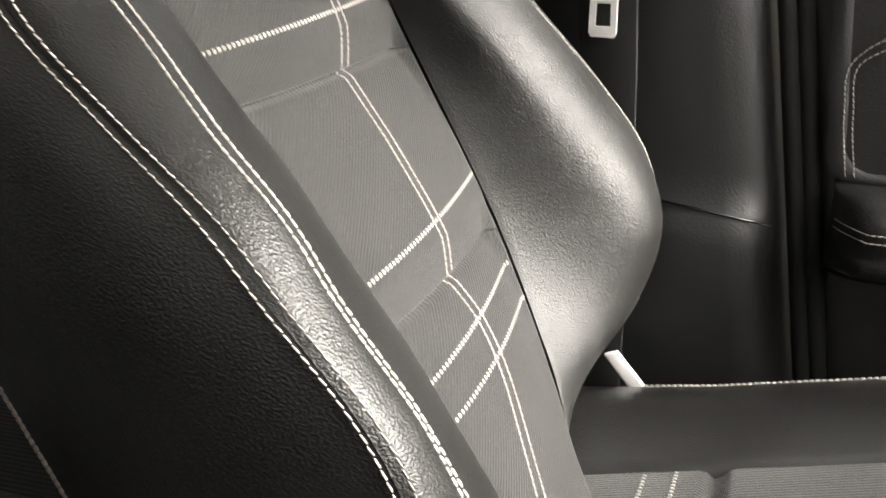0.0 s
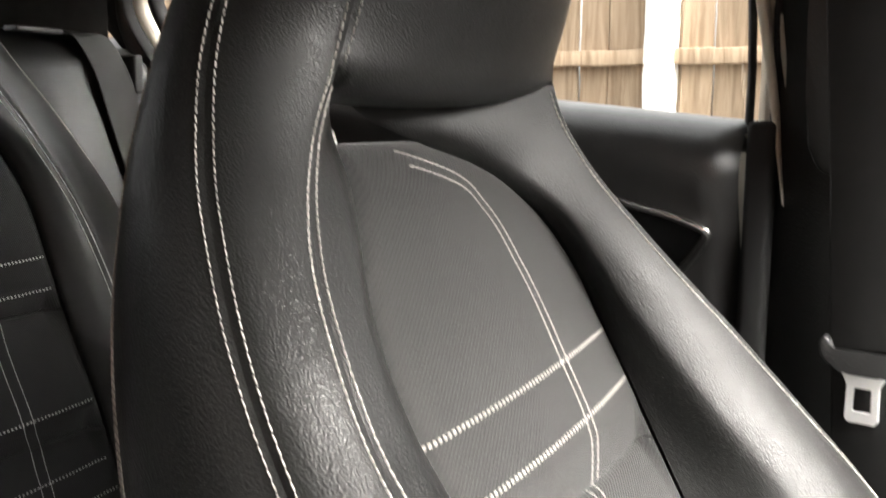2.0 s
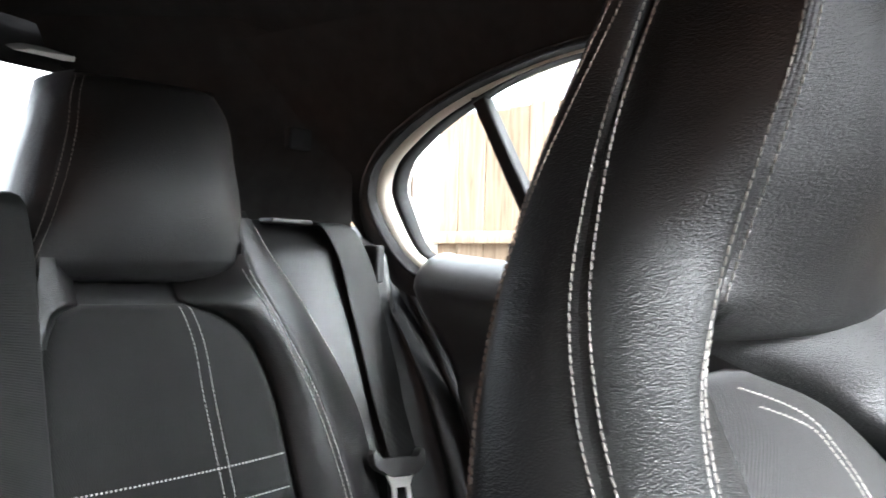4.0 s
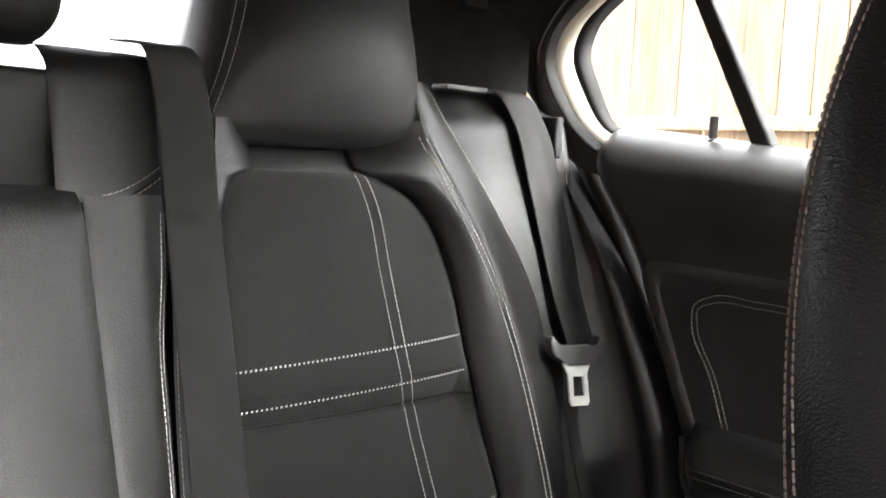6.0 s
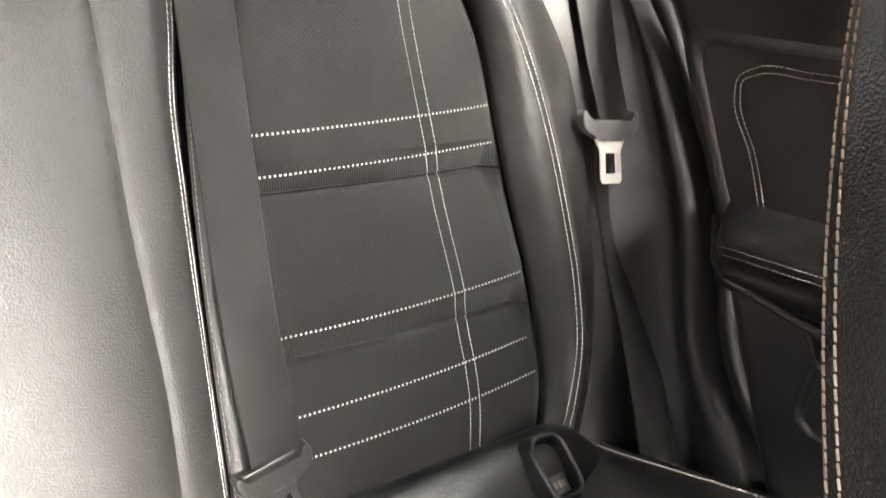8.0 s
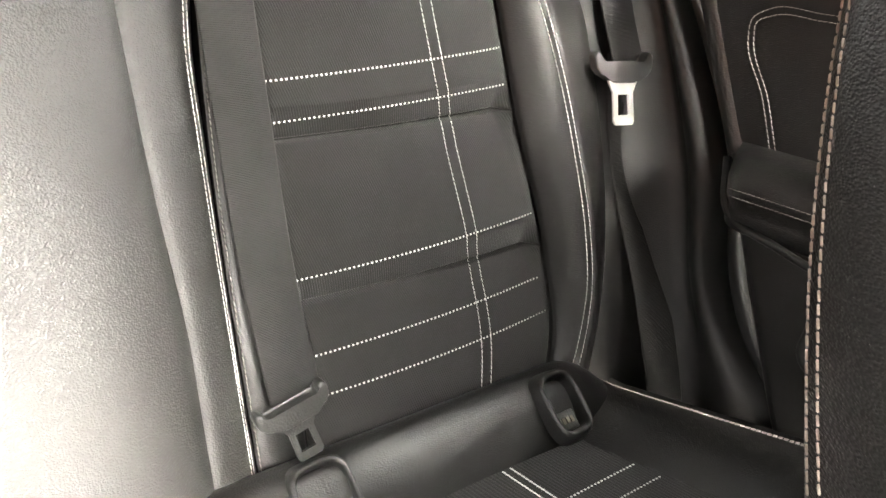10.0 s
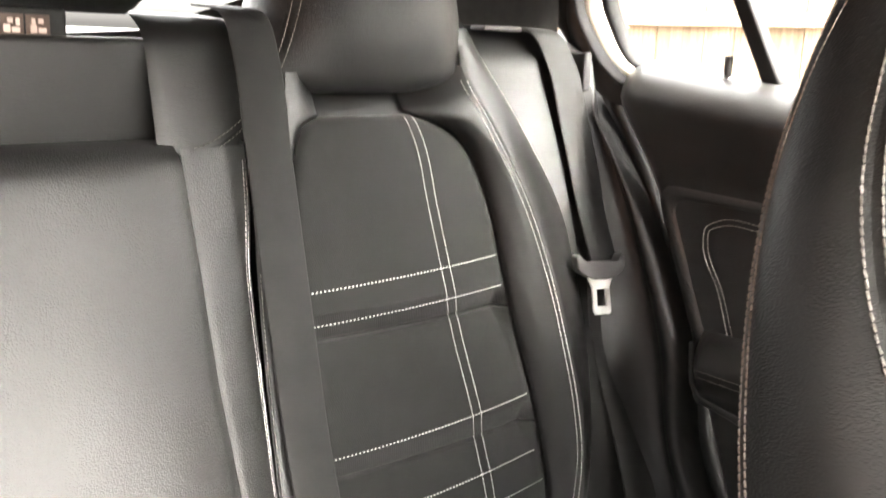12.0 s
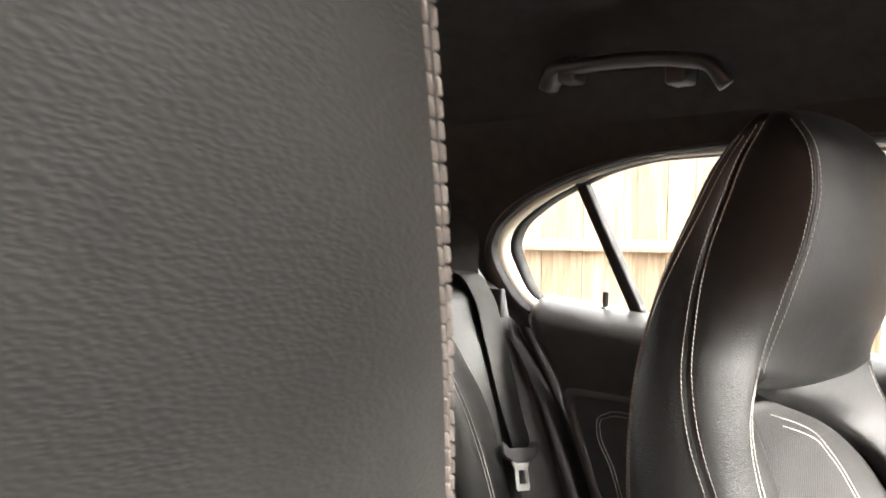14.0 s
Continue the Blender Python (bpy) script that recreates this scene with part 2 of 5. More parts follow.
def curve(*keys):
    """A smooth function of height from keys (z, x, y)."""
    ks = sorted(keys)
    z = np.array([k[0] for k in ks])
    v = np.array([k[1:] for k in ks], float)
    d = np.gradient(v, z, axis=0)

    def f(h):
        h = min(max(h, z[0]), z[-1])
        i = min(max(int(np.searchsorted(z, h)) - 1, 0), len(z) - 2)
        w = z[i + 1] - z[i]
        t = (h - z[i]) / w
        a, b = v[i], v[i + 1]
        return (a * (2 * t**3 - 3 * t**2 + 1) + b * (3 * t**2 - 2 * t**3)
                + w * d[i] * (t**3 - 2 * t**2 + t) + w * d[i + 1] * (t**3 - t**2))
    return f


def smooth_path(pts, n):
    """Evenly spaced points on a smooth line through pts."""
    p = np.array(pts, float)
    s = np.r_[0, np.cumsum(np.linalg.norm(np.diff(p, axis=0), axis=1))]
    d = np.gradient(p, s, axis=0)
    fine = []
    for i in range(len(p) - 1):
        w = s[i + 1] - s[i]
        for t in np.linspace(0, 1, 24, endpoint=i == len(p) - 2):
            fine.append(p[i] * (2 * t**3 - 3 * t**2 + 1) + p[i + 1] * (3 * t**2 - 2 * t**3)
                        + w * d[i] * (t**3 - 2 * t**2 + t) + w * d[i + 1] * (t**3 - t**2))
    fine = np.array(fine)
    l = np.r_[0, np.cumsum(np.linalg.norm(np.diff(fine, axis=0), axis=1))]
    q = np.linspace(0, l[-1], n)
    return np.stack([np.interp(q, l, fine[:, k]) for k in range(3)], axis=1)


class Loft:
    """A padded strip between two seam curves; t runs from the first to the second."""

    def __init__(self, f, g, puff, pinch=0.0016, power=2.0, limit=0.16, crest=None):
        self.crest = crest
        self.f, self.g, self.puff, self.pinch, self.power, self.limit = f, g, puff, pinch, power, limit

    def at(self, z, t):
        a, b = self.f(z), self.g(z)
        c = b - a
        length = max(math.hypot(*c), 1e-5)
        n = np.array([c[1], -c[0]]) / length
        puff = self.puff(z) if callable(self.puff) else self.puff
        puff = min(puff, self.limit * length)
        e = abs(2 * t - 1)
        edge = min(t, 1 - t) * length
        crest = self.crest(z) if callable(self.crest) else self.crest
        if crest is None:
            swell = 1 - e**self.power
        elif t < crest:
            q = t / crest
            swell = q * q * (3 - 2 * q) * 0.6 + 0.4 * (1 - (1 - q) ** 2)
        else:
            swell = 1 - ((t - crest) / (1 - crest)) ** self.power
        h = puff * swell - self.pinch * math.exp(-(edge / 0.0022) ** 2)
        p = a + c * t + n * h
        return Vector((p[0], p[1], z))

    def side(self, z, dist):
        """The t that lies dist metres from the first seam (from the second, if negative)."""
        length = max(np.linalg.norm(self.g(z) - self.f(z)), 1e-5)
        return min(dist / length, 0.49) if dist > 0 else max(1 + dist / length, 0.51)

    def normal(self, z, t):
        u = self.at(z, min(t + 0.02, 1)) - self.at(z, max(t - 0.02, 0))
        w = self.at(z + 0.003, t) - self.at(z - 0.003, t)
        return u.cross(w).normalized()

    def rows(self, zs, m=22):
        ts = 0.5 - 0.5 * np.cos(np.linspace(0, np.pi, m))
        ts = np.sort(np.r_[ts, 0.03, 0.97])
        return [[self.at(z, t) for t in ts] for z in zs]


def stitches(name, pts, normals, parent, material=None, pitch=0.0049, length=0.0041, radius=0.00034, lift=0.0004, slant=0.12, label="", across=0.0):
    """A row of short threads along a line. across: ticks that lie across the line, of that length."""
    p = np.array([tuple(q) for q in pts])
    nn = np.array([tuple(q) for q in normals])
    s = np.r_[0, np.cumsum(np.linalg.norm(np.diff(p, axis=0), axis=1))]
    verts, faces = [], []
    count = int(s[-1] / pitch)
    rng = random.Random(len(p) * 7 + count)
    for i in range(count):
        q = (i + 0.5) * pitch
        c = Vector([np.interp(q, s, p[:, k]) for k in range(3)])
        up = Vector([np.interp(q, s, nn[:, k]) for k in range(3)]).normalized()
        d = Vector([np.interp(q + 0.001, s, p[:, k]) - np.interp(q - 0.001, s, p[:, k]) for k in range(3)])
        if d.length < 1e-7:
            continue
        d.normalize()
        w = up.cross(d).normalized()
        d = (d + w * (slant + rng.uniform(-0.05, 0.05))).normalized()
        w = up.cross(d).normalized()
        if across:
            half, wide = length / 2, across / 2
        else:
            half, wide = length / 2, radius
        base = len(verts)
        hgt = radius * 1.3
        for u, k in ((-1, 0.35), (-0.72, 0.95), (0.72, 0.95), (1, 0.35)):
            o = c + d * half * u + up * lift
            kw = 1.0 if across else k
            verts += [o - w * wide * kw - up * radius, o - w * wide * 0.6 * kw + up * hgt * k,
                      o + w * wide * 0.6 * kw + up * hgt * k, o + w * wide * kw - up * radius]
        for a in range(3):
            for b in range(3):
                x = base + a * 4 + b
                faces.append((x, x + 1, x + 5, x + 4))
        faces.append((base, base + 3, base + 2, base + 1))
        faces.append((base + 12, base + 13, base + 14, base + 15))
    return put(name, mesh_of(name, verts, faces, material or THREAD), parent, label, "stuff")


def seam_row(loft, zs, dist, parent, name="stitching", **kw):
    pts, ns = [], []
    for z in zs:
        t = loft.side(z, dist)
        pts.append(loft.at(z, t))
        ns.append(loft.normal(z, t))
    return stitches(name, pts, ns, parent, **kw)


def tube(name, pts, radius, material, parent=None, label="", sides=10, flat=1.0, up=(0, 0, 1)):
    rows = []
    for i, p in enumerate(pts):
        d = (Vector(pts[min(i + 1, len(pts) - 1)]) - Vector(pts[max(i - 1, 0)])).normalized()
        a = d.cross(Vector(up)).normalized()
        b = a.cross(d)
        rows.append([Vector(p) + radius * (a * math.cos(q) + b * flat * math.sin(q)) for q in np.linspace(0, 2 * math.pi, sides, endpoint=False)])
    verts = [q for r in rows for q in r]
    n = len(rows)
    faces = [(i * sides + j, i * sides + (j + 1) % sides, (i + 1) * sides + (j + 1) % sides, (i + 1) * sides + j) for i in range(n - 1) for j in range(sides)]
    faces += [tuple(range(sides))[::-1], tuple(range((n - 1) * sides, n * sides))]
    return put(name, mesh_of(name, verts, faces, material), parent, label)


def ribbon(name, pts, side, width, thick, material, parent=None, label=""):
    """A strap of even width along a line; side(i) gives its crosswise direction."""
    rows = []
    for i, p in enumerate(pts):
        p = Vector(p)
        d = (Vector(pts[min(i + 1, len(pts) - 1)]) - Vector(pts[max(i - 1, 0)])).normalized()
        s = Vector(side(i) if callable(side) else side)
        s = (s - d * s.dot(d)).normalized()
        n = s.cross(d)
        w = width / 2
        rows.append([p - s * w + n * thick * 0.2, p - s * (w - 0.0015) + n * thick / 2, p + s * (w - 0.0015) + n * thick / 2, p + s * w + n * thick * 0.2,
                     p + s * w - n * thick * 0.2, p + s * (w - 0.0015) - n * thick / 2, p - s * (w - 0.0015) - n * thick / 2, p - s * w - n * thick * 0.2])
    return grid(name, rows, material, parent, label, closed=True)


# ---- the car's shell ----
def side_x(z):
    """The inner face of the window frames leans inwards above the sill."""
    return 0.9 - max(0.0, z - 0.97) * 0.22


def loop_mesh(name, inner, outer, material, parent=None, label="", depth_in=0.0, depth_out=0.0, closed=True, rounded=0.0, kind=""):
    """A band between two outlines (y, z) on the window plane; depths push its edges outwards."""
    rows = []
    n = 6
    for k in range(n + 1):
        t = k / n
        row = []
        for (ya, za), (yb, zb) in zip(inner, outer):
            y, z = ya + (yb - ya) * t, za + (zb - za) * t
            d = depth_in + (depth_out - depth_in) * t - rounded * math.sin(math.pi * t)
            row.append(Vector((side_x(z) + d, y, z)))
        rows.append(row)
    return grid(name, rows, material, parent, label, closed=closed, kind=kind)


def outline(front, low, round_rear, top_front):
    """The teardrop outline of the rear side window, from the front sill round the rear tip to the top front corner."""
    p = smooth_path([(0, y, z) for y, z in [(front, low[0]), (0.72, low[1]), *round_rear, (front + 0.03, top_front)]], 110)
    back = smooth_path([(0, front + 0.03, top_front), (0, front + 0.004, top_front - 0.024), (0, front, (low[0] + top_front) / 2), (0, front, low[0])], 24)[1:-1]
    return [(y, z) for _, y, z in np.concatenate([p, back])]


def between(a, b, t):
    return [(ya + (yb - ya) * t, za + (zb - za) * t) for (ya, za), (yb, zb) in zip(a, b)]


GL = outline(0.437, (0.925, 0.953), [(1.04, 0.982), (1.088, 0.992), (1.111, 1.038), (1.119, 1.068), (1.106, 1.095), (1.07, 1.121), (1.038, 1.138), (0.99, 1.157), (0.94, 1.174), (0.87, 1.187), (0.79, 1.19)], 1.184)
PAINT_O = outline(0.415, (0.914, 0.942), [(1.05, 0.962), (1.108, 0.975), (1.15, 1.022), (1.165, 1.061), (1.153, 1.09), (1.117, 1.118), (1.062, 1.146), (1.005, 1.166), (0.947, 1.18), (0.87, 1.193), (0.79, 1.197)], 1.192)
TRIM_O = outline(0.39, (0.9, 0.925), [(1.08, 0.935), (1.138, 0.952), (1.171, 0.993), (1.185, 1.038), (1.178, 1.075), (1.149, 1.111), (1.083, 1.148), (1.013, 1.173), (0.937, 1.191), (0.854, 1.202), (0.782, 1.206)], 1.202)
FRAME_O = between(GL, PAINT_O, 0.42)
SEAL_O = between(PAINT_O, TRIM_O, 0.35)

win = thing("window_1", "rear door window with black frame and quarter glass", "window", (0.9, 0.8, 1.0), kind="structure")
loop_mesh("window_frame", GL, FRAME_O, RUBBER, win, "black window frame", 0.02, 0.012, rounded=0.006)
loop_mesh("door_aperture", FRAME_O, PAINT_O, PAINT, win, "cream painted door frame", 0.03, 0.012, rounded=0.004)
loop_mesh("door_seal", PAINT_O, SEAL_O, RUBBER, win, "black rubber door seal", 0.014, 0.004, rounded=0.01)
loop_mesh("pillar_trim", SEAL_O, TRIM_O, PLASTIC, win, "grey plastic pillar trim", 0.006, 0.0, rounded=0.003)
bm = prism([(side_x(0.975) + 0.012, 0.905, 0.975), (side_x(0.975) + 0.012, 0.927, 0.975), (side_x(1.163) + 0.012, 1.0035, 1.163), (side_x(1.163) + 0.012, 0.9835, 1.163)], (0.018, 0, 0))
solid("divider_bar", bm, RUBBER, win, "black quarter window divider", bevel=0.003)
pane = put("pane", mesh_of("pane", [(side_x(z) + 0.024, y, z) for y, z in GL], [tuple(range(len(GL)))], GLASS, False), win, "clear side glass")
pane.visible_shadow = False
pane.modifiers.new("thick", "SOLIDIFY").thickness = 0.003

# roof lining: rises from the side rails to a flat middle and falls towards the rear window
rows = []
for y in np.linspace(-0.28, 1.5, 46):
    row = []
    fall = 0.0 if y < 0.7 else 0.125 * ((y - 0.7) / 0.8) ** 2
    fall += 0.06 * max(0.0, (0.1 - y) / 0.52) ** 2
    for k in np.linspace(-1, 1, 49):
        a = abs(k)
        h = 1.39 - 0.173 * a**4.5 - fall * (1 - 0.5 * a**2)
        row.append(Vector((0.2 + 0.655 * k, y, h)))
    rows.append(row)
tagged(grid("ceiling", rows, HEADLINER, kind="structure"), "black felt roof lining", "ceiling")
rows2 = [[p + Vector((0, 0, 0.03)) for p in r] for r in rows]
tagged(grid("roof", rows2, PAINT, kind="structure"), "painted car roof skin above the lining", "roof")

# rail between the window trim and the roof lining
first = next(i for i, (y, z) in enumerate(TRIM_O) if y > 1.165 and z > 0.97)
tr = TRIM_O[first:110]
rows = []
for t in np.linspace(0, 1, 8):
    row = []
    for y, z in tr:
        fall = 0.0 if y < 0.7 else 0.125 * ((y - 0.7) / 0.8) ** 2
        a = 0.93
        rx, rz = 0.2 + 0.655 * a, 1.39 - 0.173 * a**4.5 - fall * (1 - 0.5 * a**2)
        q = Vector((rx - max(0, y - 1.0) * 0.35, y + max(0, y - 1.0) * 0.9, rz)).lerp(Vector((side_x(z), y, z)), 1 - t)
        q.z += 0.012 * math.sin(math.pi * t)
        row.append(q)
    rows.append(row)
tagged(grid("roof_rail", rows, HEADLINER, kind="structure"), "black lining of the roof rail and rear pillar", "trim")

# rear wall with the rear window, parcel shelf
RW = [(0.67, 1.15), (0.655, 1.065), (0.6, 1.046), (0.48, 1.005), (0.2, 0.985), (-0.08, 1.005), (-0.2, 1.048), (-0.255, 1.065), (-0.27, 1.15), (-0.22, 1.195), (0.2, 1.212), (0.62, 1.2)]
n = len(RW)
pv, pf = [], []
for x, z in RW:
    pv.append((x, 1.5 - (z - 1.05) * 0.3, z))
for x, z in RW:
    a = Vector((x - 0.2, 0, z - 1.12)).normalized()
    pv.append((0.2 + (x - 0.2) * 1.75 + a.x * 0.05, 1.56, 1.12 + (z - 1.12) * 2.2 + a.z * 0.12))
pf = [(i, (i + 1) % n, n + (i + 1) % n, n + i) for i in range(n)]
tagged(put("wall_rear", mesh_of("wall_rear", pv, pf, HEADLINER, False), kind="structure"), "black lining round the rear window", "wall")
rw = put("window_2", mesh_of("window_2", [(x, 1.505 - (z - 1.05) * 0.3, z) for x, z in RW], [tuple(range(n))], GLASS, False), kind="structure")
tagged(rw, "clear rear window glass", "window")
rw.visible_shadow = False
solid("parcel_shelf", box((-0.5, 1.19, 0.92), (0.9, 1.56, 0.95)), CARPET, kind="structure", bevel=0.008)
tagged(bpy.data.objects["parcel_shelf"], "black carpeted parcel shelf behind the seats", "shelf")
# rear pillar panel between the side window and the rear window
rows = []
for t in np.linspace(0, 1, 12):
    rows.append([Vector((0.87 - 0.215 * t - 0.9 * max(0.0, z - 1.12) ** 1.5, 1.185 + 0.29 * t, z)) for z in np.linspace(0.93, 1.27, 16)])
tagged(grid("pillar_rear", rows, HEADLINER, kind="structure"), "black felt rear pillar lining", "trim")
solid("pillar_cap", box((0.776, 1.192, 1.109), (0.81, 1.205, 1.135)), CARPET, kind="structure", bevel=0.004)
tagged(bpy.data.objects["pillar_cap"], "small square plastic cap on the rear pillar", "trim")

tagged(solid("floor", box((-0.55, -1.0, 0.06), (0.95, 1.2, 0.12)), CARPET, kind="structure"), "black car floor carpet", "floor")
# closing parts out of view: dashboard, driver's side
dash = box((-0.5, -0.95, 0.12), (0.9, -0.5, 0.86))
tagged(solid("wall_front", dash, PLASTIC, kind="structure", bevel=0.03), "black dashboard wall below the windscreen", "wall")
for nm, lo, hi in (("wall_driver", (-0.56, -0.95, 0.12), (-0.5, 1.5, 0.93)), ("pillar_driver", (-0.56, 0.32, 0.93), (-0.5, 0.45, 1.25)),
                   ("pillar_driver_rear", (-0.56, 1.1, 0.93), (-0.5, 1.5, 1.25)), ("rail_driver", (-0.56, -0.12, 1.19), (-0.47, 1.5, 1.25))):
    tagged(solid(nm, box(lo, hi), PLASTIC, kind="structure", bevel=0.008), "plain black trim on the driver's side", "wall")
windscreen = put("window_3", mesh_of("window_3", [(-0.46, -1.02, 0.93), (0.86, -1.02, 0.93), (0.78, -0.29, 1.27), (0.2, -0.29, 1.33), (-0.38, -0.29, 1.27)], [(0, 1, 2, 3, 4)], GLASS, False), kind="structure")
tagged(windscreen, "clear sloping windscreen glass", "window")
windscreen.visible_shadow = False
for nm, x0, x1 in (("pillar_front_left", 0.9, 0.815), ("pillar_front_right", -0.5, -0.415)):
    tagged(tube(nm, [(x0, -1.05, 0.9), ((x0 + x1) / 2, -0.67, 1.09), (x1, -0.28, 1.25)], 0.035, PLASTIC), "plain black windscreen pillar trim", "pillar", kind="structure")
tagged(solid("bulkhead", box((-0.5, 1.158, 0.12), (0.95, 1.19, 0.9)), CARPET, kind="structure"), "black board behind the rear seats", "wall")

# unseen outer skin, added to keep outside light out of the door gaps
tagged(solid("body_side", box((0.968, -1.0, 0.06), (0.985, 1.56, 0.912)), PAINT, kind="structure"), "unseen outer skin of the car side, added to block light", "body panel")
# ---- rear left door ----
door = thing("door_1", "black rear door panel with stitched inset and armrest", "door", (0.9, 0.76, 0.3), kind="structure")


def rear_edge(z):
    """The rear edge of the door runs forwards as it falls towards the wheel arch."""
    return 1.0 + 0.4 * (min(z, 0.95) - 0.732)


rows = []
for u in np.linspace(0, 1, 60):
    y = 0.43 + 0.66 * u
    sill = 0.925 + 0.06 * (y - 0.437) / 0.62
    prof = [(0.925 - 0.066 * math.sin(q), sill + 0.006 - 0.042 * (1 - math.cos(q))) for q in np.linspace(0, math.pi / 2, 9)]
    prof += [(0.86, sill - 0.046), (0.863, sill - 0.058), (0.868, sill - 0.072), (0.876, sill - 0.09), (0.886, sill - 0.115), (0.891, sill - 0.14), (0.893, sill - 0.2), (0.893, 0.6), (0.893, 0.45), (0.9, 0.3), (0.93, 0.2)]
    e = min(1.0, u / 0.03 + 0.1, (1 - u) / 0.03)
    rows.append([Vector((x + 0.02 * (1 - e), 0.43 + (rear_edge(z) - 0.43) * u, z)) for x, z in prof])
grid("panel", rows, SOFT_TRIM, door, flip=True)


def door_loop(y0, y1, z0, z1, r, x, n=14, skew=0.0):
    pts = []
    for cy, cz, a0 in ((y1 - r, z1 - r, 0), (y0 + r, z1 - r, 90), (y0 + r, z0 + r, 180), (y1 - r, z0 + r, 270)):
        for a in np.linspace(a0, a0 + 90, n):
            z = cz + r * math.sin(radians(a))
            pts.append(Vector((x, cy + r * math.cos(radians(a)) + skew * (z - z0), z)))
    return pts


def recess(name, y0, y1, z0, z1, r, x, depth, parent, mat_rim, mat_in, label="", skew=0.0):
    a = door_loop(y0, y1, z0, z1, r, x, skew=skew)
    b = door_loop(y0 + 0.008, y1 - 0.008, z0 + 0.008, z1 - 0.008, r - 0.004, x - 0.006, skew=skew)
    c = door_loop(y0 + 0.014, y1 - 0.014, z0 + 0.014, z1 - 0.014, r - 0.008, x + depth, skew=skew)
    grid(name, [a, b, c], mat_rim, parent, label, closed=True)
    put(name + "_inlay", mesh_of(name, c, [tuple(range(len(c)))], mat_in, False), parent)


recess("inset", 0.60, 0.958, 0.675, 0.858, 0.03, 0.889, -0.002, door, PLASTIC, LEATHER, "black leather door inset", skew=0.42)
for off in (0.0, 0.006):
    p = smooth_path([(0.8835, 0.915 - off, 0.70), (0.8835, 0.934 - off, 0.75), (0.8835, 0.959 - off, 0.8), (0.8835, 0.958 - off * 0.8, 0.818 - off * 0.5), (0.8835, 0.941 - off * 0.4, 0.829 - off), (0.8835, 0.89, 0.831 - off), (0.8835, 0.8, 0.829 - off), (0.8835, 0.66, 0.825 - off)], 160)
    stitches("stitching", p, [(-1, 0, 0)] * len(p), door, radius=0.0004)
rows = []
for y in np.linspace(0.55, 0.948, 40):
    e = min(1.0, (0.95 - y) / 0.03) ** 0.5 if y > 0.92 else 1.0
    z0 = 0.655
    rows.append([Vector((0.893 - e * dx, y, z0 + dz)) for dx, dz in ((0, 0.05), (0.03, 0.048), (0.05, 0.04), (0.058, 0.025), (0.056, 0.008), (0.05, 0.0), (0.052, -0.004), (0.05, -0.02), (0.03, -0.03), (0, -0.034))])
grid("armrest", rows, LEATHER_SMOOTH, door, "black leather armrest", flip=True)
for off in (0.0, 0.007):
    p = [(0.893 - 0.0575, y, 0.674 - off) for y in np.linspace(0.56, 0.925, 80)]
    stitches("stitching", p, [(-1, 0, 0.3)] * len(p), door, radius=0.0004)
tube("arm_edge", smooth_path([(0.84, 0.55, 0.632), (0.84, 0.86, 0.632), (0.85, 0.93, 0.65), (0.872, 0.952, 0.69)], 40), 0.004, PLASTIC, door, "plastic edge under the armrest")
tube("pocket_edge", smooth_path([(0.889, 0.957, 0.69), (0.889, 0.94, 0.648), (0.889, 0.9, 0.629), (0.889, 0.868, 0.618), (0.889, 0.851, 0.6), (0.889, 0.834, 0.574), (0.889, 0.799, 0.556), (0.889, 0.68, 0.545)], 50), 0.0045, PLASTIC, door, "raised plastic edge of the door pocket", up=(1, 0, 0))
recess("grip", 0.60, 0.86, 0.50, 0.60, 0.03, 0.89, 0.004, door, PLASTIC, GLOSS, "dark pull recess in the door", skew=-0.2)
# latch bezel near the front edge
bez = smooth_path([(0.862, 0.58, 0.873), (0.863, 0.52, 0.858), (0.868, 0.468, 0.844), (0.87, 0.452, 0.836), (0.874, 0.458, 0.824), (0.884, 0.485, 0.79), (0.886, 0.52, 0.755)], 60)
tube("latch_trim", bez, 0.0045, CHROME, door, "satin chrome door latch trim", up=(1, 0, 0))
inner = [Vector((0.866, 0.6, 0.868))] + [Vector((x + 0.003, y + 0.004, z - 0.003)) for x, y, z in bez] + [Vector((0.889, 0.6, 0.74))]
put("latch_recess", mesh_of("latch_recess", inner, [tuple(range(len(inner)))], GLOSS, False), door, "dark latch recess")
solid("door_edge", box((0.885, 0.405, 0.25), (0.95, 0.428, 0.93)), RUBBER, door, "dark front edge of the door", bevel=0.006)
pin = thing("lock_pin", "small black door lock pin on the door sill", "lock pin", (0.905, 0.965, 0.972))
bm = bmesh.new()
bmesh.ops.create_cone(bm, segments=16, radius1=0.0042, radius2=0.0048, depth=0.026, cap_ends=True, matrix=Matrix.Translation((0.905, 0.965, 0.99)))
solid("pin", bm, PLASTIC, pin, bevel=0.0008)
bm = bmesh.new()
bmesh.ops.create_cone(bm, segments=20, radius1=0.011, radius2=0.007, depth=0.008, cap_ends=True, matrix=Matrix.Translation((0.905, 0.965, 0.977)))
solid("collar", bm, CHROME, pin, "shiny collar", bevel=0.001)

# ---- middle pillar and front door ----


def pillar_front(z):
    return 0.135 + 0.17 * (min(z, 0.95) - 0.39)


